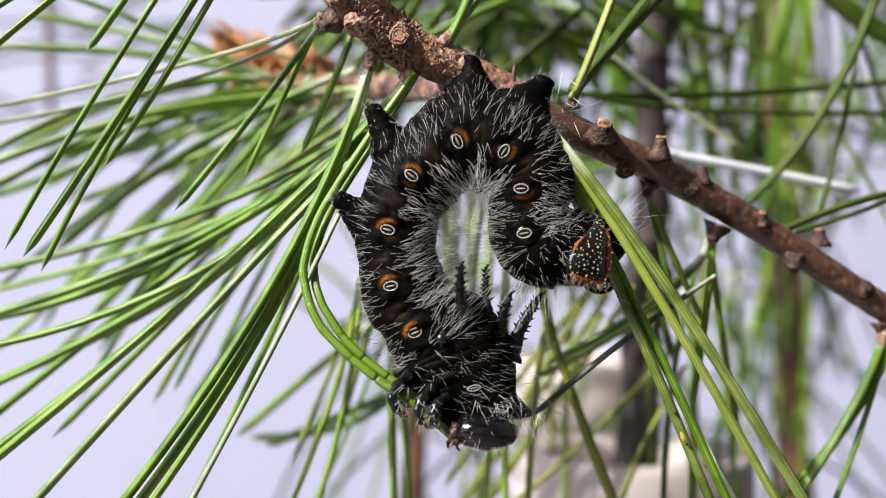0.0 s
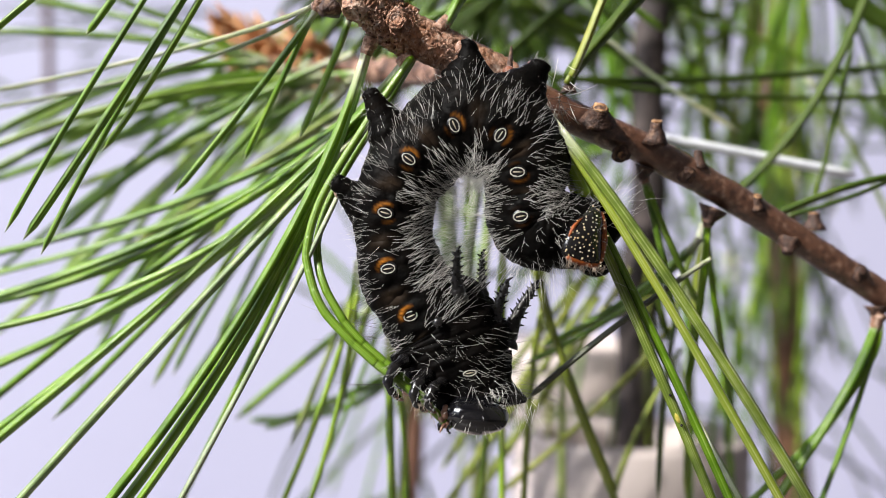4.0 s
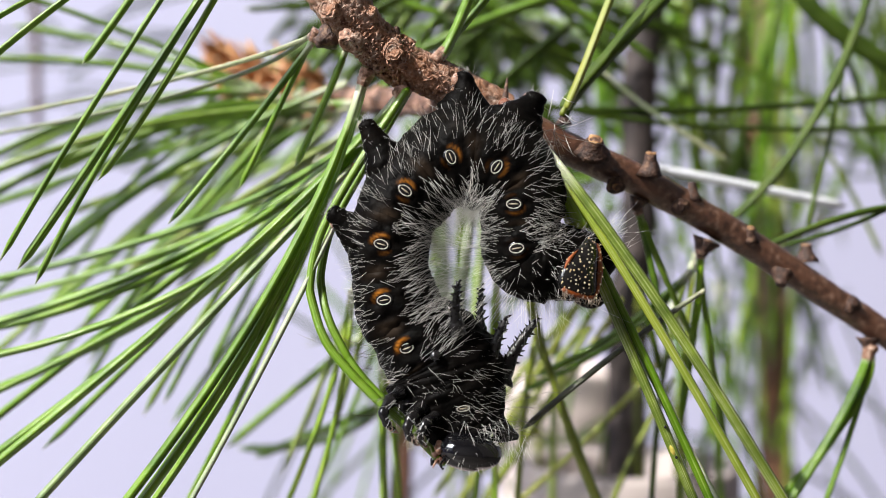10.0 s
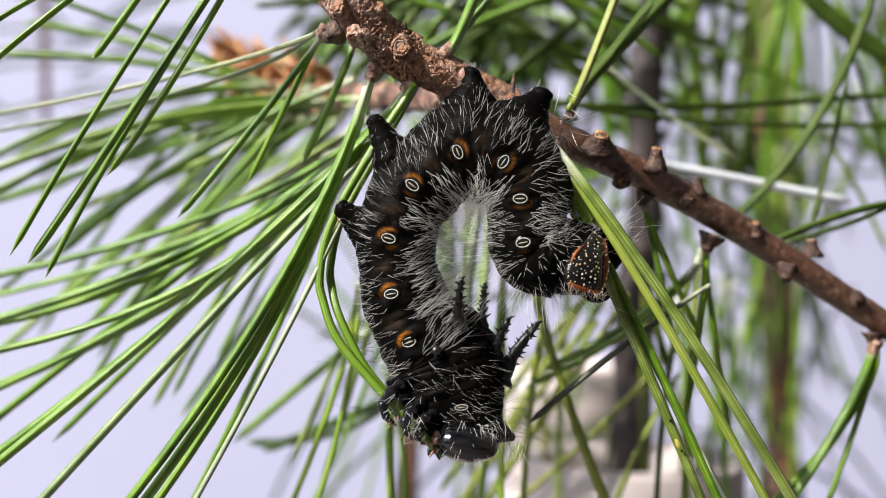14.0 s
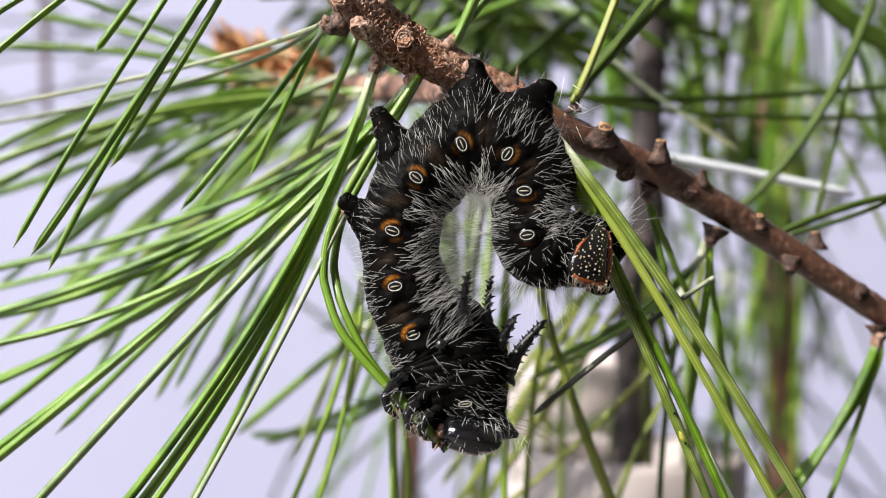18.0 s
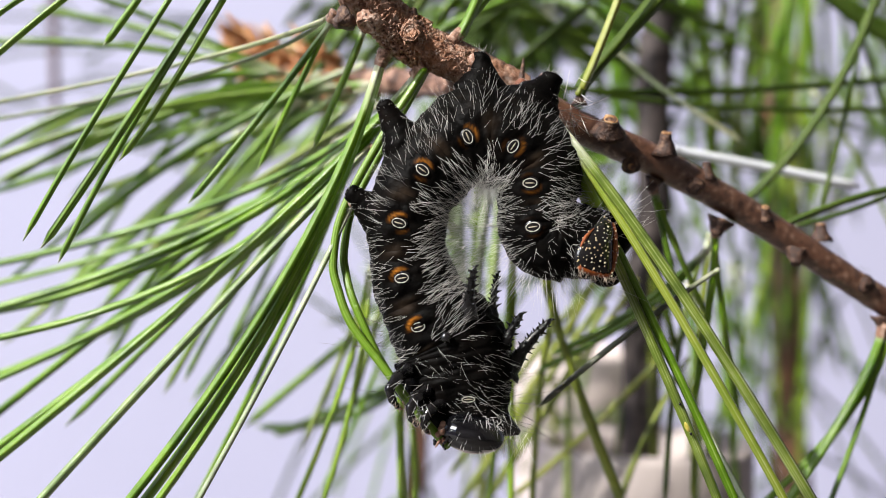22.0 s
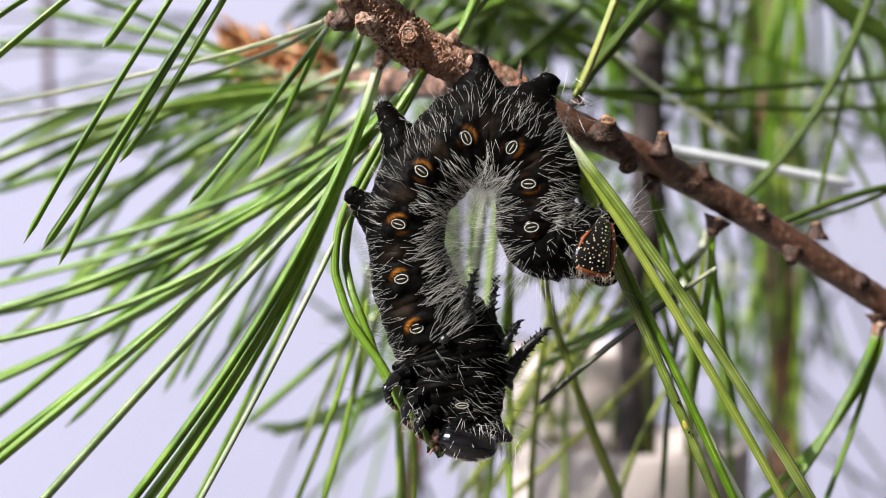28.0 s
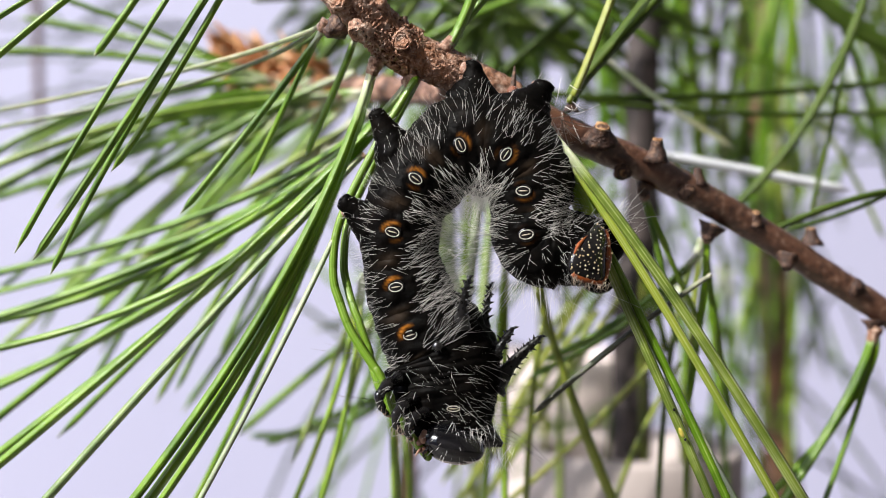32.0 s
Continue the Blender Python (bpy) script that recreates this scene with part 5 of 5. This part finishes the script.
plate = part("tail_plate", bm, GLOSS, cat, "glossy black tail shield with cream grains and orange rim")
plate.location = tail.location
bm = bmesh.new()
tube(bm, [p * 0.93 + mid_p * 0.07 + face * (0.0003 - 0.0003 * abs(k - 10) / 10) for k, p in enumerate(rim[6:27])], [0.00062 - 0.0003 * abs(k - 10) / 10 for k in range(21)], 10, 0.25, 2200)
tube(bm, [p * 0.97 + mid_p * 0.03 + face * 0.0002 for p in rim[26:42]], [0.00034] * 16, 8, 0.5, 2600)
part("orange_rim", bm, ORANGE, plate, "rusty orange grainy rim")
bm = bmesh.new()
tube(bm, [p * 0.94 + mid_p * 0.06 + face * 0.0004 for p in rim[51:60]], [0.0001, 0.00015, 0.00022, 0.00028, 0.00028, 0.00022, 0.00016, 0.0001, 0.00005], 8, 0.4, 2600)
part("orange_patch", bm, ORANGE, plate, "small orange edge patch")
bm = bmesh.new()
for k in range(60):
    q = rim[24 + k % 18] + face * 0.0003 + Vector((rc.gauss(0, 0.0003), rc.gauss(0, 0.0003), rc.gauss(0, 0.0002)))
    w = Vector((rc.gauss(-0.3, 0.6), rc.gauss(-0.3, 0.3), -1)).normalized()
    ln = rc.uniform(0.0005, 0.0016)
    tube(bm, [q, q + w * ln * 0.5, q + w * ln], [0.00004, 0.000036, 0.00001], 3)
part("fringe", bm, TAN_HAIR, plate, "tan hairy fringe", "stuff")
bm = bmesh.new()
for k in range(62):
    f = math.sqrt((k + 0.5) / 62) * 0.86 * rc.uniform(0.93, 1.07)
    x = ((k * 0.381966 + rc.uniform(-0.03, 0.03)) % 1) * len(rim)
    if 4 < x < 28 and f > 0.5:
        continue
    p = rim[int(x)].lerp(rim[(int(x) + 1) % len(rim)], x % 1)
    h = np.interp(f, [0, 0.3, 0.55, 0.8, 1.0], [0.0014, 0.0013, 0.0011, 0.0007, 0.0])
    ball(bm, mid_p + (p - mid_p) * f + face * (h + 0.00002), rc.uniform(0.00007, 0.00015), rc.uniform(0.8, 1.3), 0.7, 1.0, None, 8)
for k in range(34):
    x = k * 2 % len(rim)
    big = 4 < x < 28
    ball(bm, rim[x] * 0.96 + mid_p * 0.04 + face * (0.0009 if big else 0.0004) + Vector((rc.gauss(0, 0.0002), 0, rc.gauss(0, 0.0002))), rc.uniform(0.00007, 0.00014), seg=6)
part("graining", bm, GRAIN, plate, "cream grains", "stuff")
bm = bmesh.new()
ball(bm, mm(*(24.2, 2.8, 0.0)) - tail.location, 0.0033, 0.8, 1.0, 1.25, None, 24)
ball(bm, mm(*(22.9, -2.3, 1.5)) - tail.location, 0.003, 1.0, 1.0, 1.1, None, 24)
for v in bm.verts:
    v.co += v.co.normalized() * 0.0003 * noise.noise(v.co * 700)
part("clasper", bm, SKIN, tail, "black rear clasper")
bm = bmesh.new()
for k in range(36):
    q = mm(*(24.7, 3.8, -3.0)) - tail.location + Vector((rc.gauss(0, 0.0015), rc.gauss(0, 0.0015), rc.gauss(0.001, 0.0012)))
    w = Vector((rc.gauss(0.5, 0.5), rc.gauss(-0.2, 0.4), rc.gauss(0.7, 0.5))).normalized()
    ln = rc.uniform(0.002, 0.0055)
    tube(bm, [q, q + w * ln * 0.5, q + w * ln + Vector((0.0005, 0, -0.0003))], [0.000026, 0.000022, 0.000006], 3)
part("hairs", bm, HAIR, tail, "fine pale tail hairs", "stuff")

bm = bmesh.new()
for k in range(26):
    q = mm(*(15.5, -3.0, -5.0)) - tail.location + Vector((rc.uniform(-0.004, 0.006), rc.gauss(0, 0.002), rc.gauss(0, 0.0008)))
    w = Vector((rc.gauss(0.35, 0.5), rc.gauss(-0.2, 0.3), rc.gauss(-0.7, 0.3))).normalized()
    ln = rc.uniform(0.004, 0.0085)
    tube(bm, [q, q + w * ln * 0.5, q + w * ln + Vector((rc.gauss(0.0008, 0.0006), 0, 0.0004))], [0.000024, 0.00002, 0.00001], 3)
part("long_hairs", bm, HAIR, tail, "long fine pale tail hairs", "stuff")
# blemishes on the near needles
bm = bmesh.new()
ball(bm, mm(*(34.0, -25.3, -5.0)), 0.0008, 0.55, 0.7, 1.2, Matrix.Rotation(radians(-22), 4, "Y"), 14)
part("blight_spot", bm, YELLOW, branch, "yellow blighted spot on a needle")
for q in ((34.4, -26.3, -5.8), (32.8, -22.0, -5.8), (40.8, -19.7, -9.5)):
    bm = bmesh.new()
    ball(bm, mm(*q), 0.0002 if q[0] < 40 else 0.0004, 1, 1, 1.2, None, 8)
    part("speck", bm, GLOSS, branch, "tiny black speck")

# the two needles being eaten, each in an upper and a lower piece that swing
eaten = thing("eaten_needles", MID, "pair of curved green pine needles held by the caterpillar", "pine needles")
CHAINS = []
for pts, r in (
        ([(-4.6, 25.5, -2.0), (-10.2, 16.5, -3.0), (-15.9, 5.8, -4.0), (-17.4, -1.5, -5.0), (-16.7, -5.6, -6.0), (-14.5, -10.7, -7.8), (-9.2, -16.9, -9.8), (-5.6, -21.0, -10.4), (-0.6, -26.4, -10.0)], 0.62),
        ([(-4.3, 25.8, 0.0), (-9.3, 16.7, -1.0), (-14.5, 6.7, -2.0), (-16.0, 0.1, -3.0), (-15.7, -3.6, -4.0), (-14.4, -7.6, -6.0), (-11.1, -14.0, -8.0), (-7.5, -18.7, -9.2), (-3.3, -23.5, -9.6)], 0.6)):
    q = spline([mm(*p) for p in pts], 7)
    chain = []
    for k in range(0, len(q) - 1, 4):
        hi = min(k + 4, len(q) - 1)
        run = [p - q[k] for p in q[k:hi + 1]]
        fore, aft = (run[0] - run[1]) * 0.4, (run[-1] - run[-2]) * 0.4
        run = [run[0] + fore * 2, run[0] + fore] + run + [run[-1] + aft, run[-1] + aft * 2]
        thick = [0.55, 0.985] + [1.0] * (len(run) - 4) + [0.985, 0.55]
        bm = bmesh.new()
        tube(bm, run, [r / 1000 * f for f in thick], 16, uv=True, ends=(0.2 + 0.7 * k / len(q), 0.2 + 0.7 * hi / len(q)))
        piece = part("needle_piece", bm, EATEN, eaten)
        piece.location = q[k]
        chain.append((piece, q[k], q[min(k + 4, len(q) - 1)], k / (len(q) - 1), min(1.0, (k + 4) / (len(q) - 1))))
    CHAINS.append((chain, q[21] - q[0], 21 / (len(q) - 1)))

# ---- what moves: seconds, shift right and up in millimetres, turn in degrees ----
FIRST_ABDOMEN = [
    (0, 0.96, 0.49, -3.6), (0.5, 0.90, 0.49, -3.6), (1, 0.88, 0.48, -3.7), (1.5, 0.92, 0.45, -3.6), (2, 0.93, 0.37, -3.5),
    (2.5, 0.84, 0.29, -3.4), (3, 0.75, 0.28, -3.4), (3.5, 0.74, 0.31, -3.3), (5.5, 0.77, 0.32, -3.1), (6, 0.81, 0.29, -2.9),
    (6.5, 0.81, 0.26, -2.8), (7, 0.78, 0.28, -2.8), (7.5, 0.81, 0.30, -2.7), (8, 0.84, 0.27, -2.5), (8.5, 0.83, 0.24, -2.2),
    (9, 0.84, 0.22, -2.0), (9.5, 0.86, 0.22, -2.0), (10, 0.81, 0.19, -2.1), (10.5, 0.73, 0.15, -2.1), (11, 0.71, 0.09, -1.9),
    (11.5, 0.72, 0.05, -1.5), (12, 0.67, 0.04, -1.2), (12.5, 0.56, 0.07, -1.1), (13, 0.44, 0.14, -1.2), (13.5, 0.30, 0.15, -1.2),
    (14, 0.17, 0.08, -1.0), (14.5, 0.19, 0.03, -0.8), (16.5, 0.26, -0.00, -0.5), (17, 0.24, -0.05, -0.3), (17.5, 0.25, -0.04, -0.2),
    (18, 0.23, -0.02, -0.1), (18.5, 0.11, -0.01, 0.1), (19, 0.05, -0.01, 0.2), (19.5, 0.09, -0.02, 0.3), (20, 0.14, -0.05, 0.4),
    (20.5, 0.19, -0.07, 0.4), (21, 0.22, -0.11, 0.5), (21.5, 0.15, -0.14, 0.7), (22, 0.02, -0.13, 0.8), (22.5, -0.10, -0.11, 1.0),
    (23, -0.17, -0.09, 1.2), (23.5, -0.21, -0.07, 1.2), (24, -0.20, -0.07, 1.1), (24.5, -0.14, -0.07, 1.0), (25, -0.07, -0.08, 1.1),
    (25.5, 0.01, -0.16, 1.3), (27.5, -0.02, -0.31, 1.7), (28, -0.17, -0.33, 2.0), (28.5, -0.32, -0.26, 2.0), (29, -0.43, -0.21, 2.1),
    (29.5, -0.52, -0.20, 2.4), (30, -0.57, -0.20, 2.5), (30.5, -0.55, -0.17, 2.6), (31, -0.50, -0.17, 2.6), (31.5, -0.43, -0.20, 2.6),
    (32, -0.31, -0.10, 2.5),
]
THIRD_THORAX = [
    (0, 1.17, 0.93, -6.1), (0.5, 1.13, 0.96, -6.2), (1, 1.09, 0.92, -6.4), (1.5, 1.17, 0.82, -6.3), (2, 1.25, 0.70, -5.9),
    (2.5, 1.16, 0.63, -5.7), (3, 1.02, 0.66, -5.9), (3.5, 1.01, 0.69, -5.7), (5.5, 1.07, 0.67, -5.3), (6, 1.14, 0.60, -4.8),
    (6.5, 1.13, 0.54, -4.7), (7, 1.09, 0.55, -4.7), (7.5, 1.13, 0.57, -4.7), (8, 1.18, 0.56, -4.4), (8.5, 1.21, 0.51, -3.8),
    (9, 1.26, 0.50, -3.4), (9.5, 1.28, 0.49, -3.5), (10, 1.17, 0.44, -3.7), (10.5, 1.03, 0.37, -3.7), (11, 0.98, 0.29, -3.3),
    (11.5, 0.99, 0.20, -2.6), (12, 0.94, 0.15, -1.9), (12.5, 0.81, 0.18, -1.8), (13, 0.66, 0.27, -2.1), (13.5, 0.48, 0.27, -2.1),
    (14, 0.32, 0.17, -1.7), (14.5, 0.29, 0.10, -1.3), (16.5, 0.34, 0.02, -0.9), (17, 0.34, -0.05, -0.6), (17.5, 0.35, -0.03, -0.4),
    (18, 0.30, -0.03, -0.1), (18.5, 0.14, -0.04, 0.1), (19, 0.04, -0.04, 0.3), (19.5, 0.08, -0.08, 0.6), (20, 0.15, -0.12, 0.7),
    (20.5, 0.23, -0.14, 0.7), (21, 0.26, -0.19, 0.9), (21.5, 0.18, -0.24, 1.1), (22, 0.02, -0.25, 1.4), (22.5, -0.12, -0.21, 1.8),
    (23, -0.22, -0.18, 2.1), (23.5, -0.28, -0.16, 2.0), (24, -0.26, -0.15, 1.8), (24.5, -0.18, -0.15, 1.6), (25, -0.09, -0.17, 1.7),
    (25.5, 0.01, -0.32, 2.2), (27.5, -0.03, -0.56, 3.0), (28, -0.25, -0.59, 3.5), (28.5, -0.46, -0.46, 3.5), (29, -0.59, -0.40, 3.6),
    (29.5, -0.71, -0.41, 4.0), (30, -0.83, -0.47, 4.4), (30.5, -0.83, -0.47, 4.6), (31, -0.74, -0.43, 4.5), (31.5, -0.63, -0.43, 4.4),
    (32, -0.51, -0.39, 4.3),
]
SECOND_THORAX = [
    (0, 1.84, 1.69, -8.8), (0.5, 1.69, 1.73, -8.9), (1, 1.74, 1.82, -9.1), (1.5, 1.97, 1.69, -9.1), (2, 1.91, 1.22, -8.5),
    (2.5, 1.93, 1.12, -8.2), (3, 1.83, 1.33, -8.3), (3.5, 1.78, 1.29, -7.9), (5.5, 1.58, 1.37, -6.9), (6, 1.55, 1.31, -6.1),
    (6.5, 1.52, 1.19, -6.1), (7, 1.54, 1.28, -6.8), (7.5, 1.68, 1.08, -7.2), (8, 1.86, 1.05, -6.5), (8.5, 1.68, 0.77, -5.4),
    (9, 1.70, 0.78, -4.8), (9.5, 1.71, 0.83, -4.8), (10, 1.65, 0.86, -4.8), (10.5, 1.37, 0.91, -4.9), (11, 1.50, 0.68, -4.6),
    (11.5, 1.36, 0.30, -3.6), (12, 1.34, 0.09, -2.4), (12.5, 1.10, -0.01, -2.4), (13, 1.13, 0.40, -2.9), (13.5, 0.91, 0.37, -2.7),
    (14, 0.55, 0.25, -1.9), (14.5, 0.45, 0.25, -1.2), (16.5, 0.63, -0.18, -0.9), (17, 0.54, -0.22, -0.6), (17.5, 0.52, -0.22, -0.2),
    (18, 0.47, -0.17, 0.3), (18.5, 0.07, -0.14, 0.5), (19, 0.01, -0.03, 0.7), (19.5, 0.09, -0.33, 1.2), (20, 0.09, -0.39, 1.5),
    (20.5, 0.34, -0.43, 1.3), (21, 0.36, -0.64, 1.4), (21.5, 0.20, -0.73, 2.1), (22, 0.05, -0.65, 2.8), (22.5, -0.30, -0.62, 3.6),
    (23, -0.49, -0.50, 4.1), (23.5, -0.56, -0.41, 3.9), (24, -0.57, -0.33, 3.4), (24.5, -0.27, -0.45, 3.1), (25, -0.36, -0.36, 3.1),
    (25.5, -0.04, -0.69, 3.9), (27.5, -0.38, -1.38, 5.2), (28, -0.58, -1.33, 5.6), (28.5, -0.77, -1.03, 5.5), (29, -0.92, -1.01, 5.9),
    (29.5, -1.23, -1.02, 6.9), (30, -1.41, -1.01, 7.8), (30.5, -1.55, -0.94, 7.8), (31, -1.28, -0.95, 7.3), (31.5, -1.21, -1.04, 7.2),
    (32, -1.09, -0.91, 7.4),
]
FIRST_THORAX = [
    (0, 2.55, 2.13, -5.1), (0.5, 2.25, 2.14, -5.4), (1, 2.40, 2.39, -5.4), (1.5, 2.74, 2.29, -5.5), (2, 2.49, 1.51, -5.4),
    (2.5, 2.59, 1.35, -4.9), (3, 2.55, 1.71, -4.7), (3.5, 2.47, 1.60, -3.9), (5.5, 1.97, 1.79, -2.3), (6, 1.83, 1.76, -1.1),
    (6.5, 1.78, 1.62, -1.7), (7, 1.87, 1.81, -4.2), (7.5, 2.12, 1.39, -5.6), (8, 2.40, 1.34, -4.7), (8.5, 1.97, 0.81, -3.2),
    (9, 1.94, 0.84, -2.6), (9.5, 1.93, 0.96, -2.2), (10, 1.97, 1.10, -1.5), (10.5, 1.59, 1.26, -1.7), (11, 1.93, 0.90, -2.3),
    (11.5, 1.65, 0.27, -1.9), (12, 1.64, -0.07, -0.8), (12.5, 1.28, -0.28, -0.9), (13, 1.50, 0.43, -1.5), (13.5, 1.23, 0.38, -0.6),
    (14, 0.68, 0.25, 0.8), (14.5, 0.55, 0.35, 1.0), (16.5, 0.90, -0.40, 0.6), (17, 0.70, -0.40, 0.4), (17.5, 0.64, -0.43, 0.8),
    (18, 0.64, -0.31, 1.6), (18.5, 0.01, -0.21, 1.5), (19, 0.00, 0.00, 1.0), (19.5, 0.13, -0.52, 1.8), (20, 0.04, -0.59, 2.3),
    (20.5, 0.46, -0.65, 1.6), (21, 0.47, -1.04, 1.4), (21.5, 0.23, -1.15, 2.5), (22, 0.07, -0.97, 3.8), (22.5, -0.49, -0.94, 5.0),
    (23, -0.75, -0.75, 5.6), (23.5, -0.81, -0.59, 5.1), (24, -0.86, -0.45, 4.3), (24.5, -0.34, -0.70, 3.9), (25, -0.60, -0.48, 3.8),
    (25.5, -0.09, -0.94, 4.4), (27.5, -0.71, -2.04, 5.5), (28, -0.88, -1.90, 5.4), (28.5, -1.03, -1.45, 4.8), (29, -1.20, -1.48, 5.5),
    (29.5, -1.68, -1.46, 7.1), (30, -1.89, -1.34, 8.7), (30.5, -2.12, -1.16, 8.4), (31, -1.71, -1.26, 6.9), (31.5, -1.71, -1.46, 6.9),
    (32, -1.54, -1.17, 7.9),
]
HEAD = [
    (0, 2.71, 1.12, -2.9), (0.5, 2.34, 1.14, -3.3), (1, 2.42, 1.41, -3.1), (1.5, 2.69, 1.33, -3.4), (2, 2.35, 0.57, -3.5),
    (2.5, 2.38, 0.43, -2.9), (3, 2.27, 0.80, -2.5), (3.5, 2.11, 0.71, -1.5), (5.5, 1.31, 0.97, 0.5), (6, 1.10, 0.96, 1.9),
    (6.5, 0.98, 0.83, 0.9), (7, 2.88, 0.37, -2.6), (7.5, 3.61, -0.44, -4.6), (8, 3.13, -0.01, -3.5), (8.5, 2.20, -0.39, -1.9),
    (9, 2.08, -0.32, -1.3), (9.5, 1.85, 0.04, -0.7), (10, 1.65, 0.17, 0.4), (10.5, 1.49, -0.05, 0.3), (11, 2.81, -1.54, -1.0),
    (11.5, 1.87, -1.09, -0.9), (12, 1.62, -0.90, 0.2), (12.5, 1.28, -0.88, -0.1), (13, 1.91, -0.26, -0.7), (13.5, 1.15, 0.42, 0.6),
    (14, 0.35, 0.38, 2.4), (14.5, 0.07, 0.37, 2.4), (16.5, 0.92, -0.60, 1.5), (17, 0.62, -0.50, 0.9), (17.5, 0.69, -0.05, 1.4),
    (18, 0.43, 0.32, 2.4), (18.5, -0.08, 0.28, 2.0), (19, 0.00, 0.00, 1.2), (19.5, -0.12, -0.28, 2.1), (20, -0.33, 0.03, 2.8),
    (20.5, 0.35, -0.64, 1.8), (21, 0.38, -0.77, 1.4), (21.5, 0.01, -0.78, 2.7), (22, -0.28, -0.75, 4.4), (22.5, -0.99, -0.46, 5.9),
    (23, -1.38, -0.02, 6.6), (23.5, -1.33, 0.25, 5.9), (24, -1.11, -0.46, 4.8), (24.5, -0.82, -0.56, 4.5), (25, -0.95, -0.32, 4.2),
    (25.5, -0.43, -0.82, 4.6), (27.5, -1.26, -2.08, 5.7), (28, -1.19, -1.95, 5.2), (28.5, -1.21, -1.38, 4.3), (29, -1.47, -1.38, 5.3),
    (29.5, -2.08, -1.14, 7.3), (30, -2.81, -0.90, 9.3), (30.5, -3.06, -0.59, 8.8), (31, -1.79, -1.68, 6.7), (31.5, -2.04, -1.49, 6.7),
    (32, -2.34, -1.05, 8.3),
]


def motions():
    for seg, rows in ((SEGMENTS[3], FIRST_ABDOMEN), (SEGMENTS[2], THIRD_THORAX), (SEGMENTS[1], SECOND_THORAX), (SEGMENTS[0], FIRST_THORAX), (head, HEAD)):
        p = seg.location.copy()
        walk(seg, [(t, pose(p.x + u / 1000, p.y, p.z + v / 1000, 0, a, 0)) for t, u, v, a in rows])
    for chain, reach, knee in CHAINS:
        def shift(x, u, v, t):
            """How far the needle has bent at x along it."""
            swing = -float(np.interp(t, [0, 3, 6, 9, 13, 19, 23, 28, 32], [-2.3, -1.8, -1.1, -0.4, -0.1, 0, 0.5, 0.7, 1.4])) / 1000 / reach.length
            side_way = Matrix.Rotation(swing, 3, "Y") @ reach - reach
            if x < knee:
                return side_way * (x / knee) ** 1.4
            f = (x - knee) / (1 - knee)
            g = max(0.0, min(1.0, (f - 0.42) / 0.58))
            return (side_way * (1 + 0.3 * math.sin(math.pi * min(1.0, f * 1.4)))).lerp(Vector((u, 0, v)) / 1000, g * g * (3 - 2 * g))
        for piece, a, b, xa, xb in chain:
            rows = []
            for t, u, v, turn in HEAD:
                p, q = a + shift(xa, u, v, t), b + shift(xb, u, v, t)
                d, e = q - p, b - a
                rows.append((t, pose(*p, 0, math.degrees(math.atan2(-d.z, d.x) - math.atan2(-e.z, e.x)), 0)))
            walk(piece, rows)


motions()
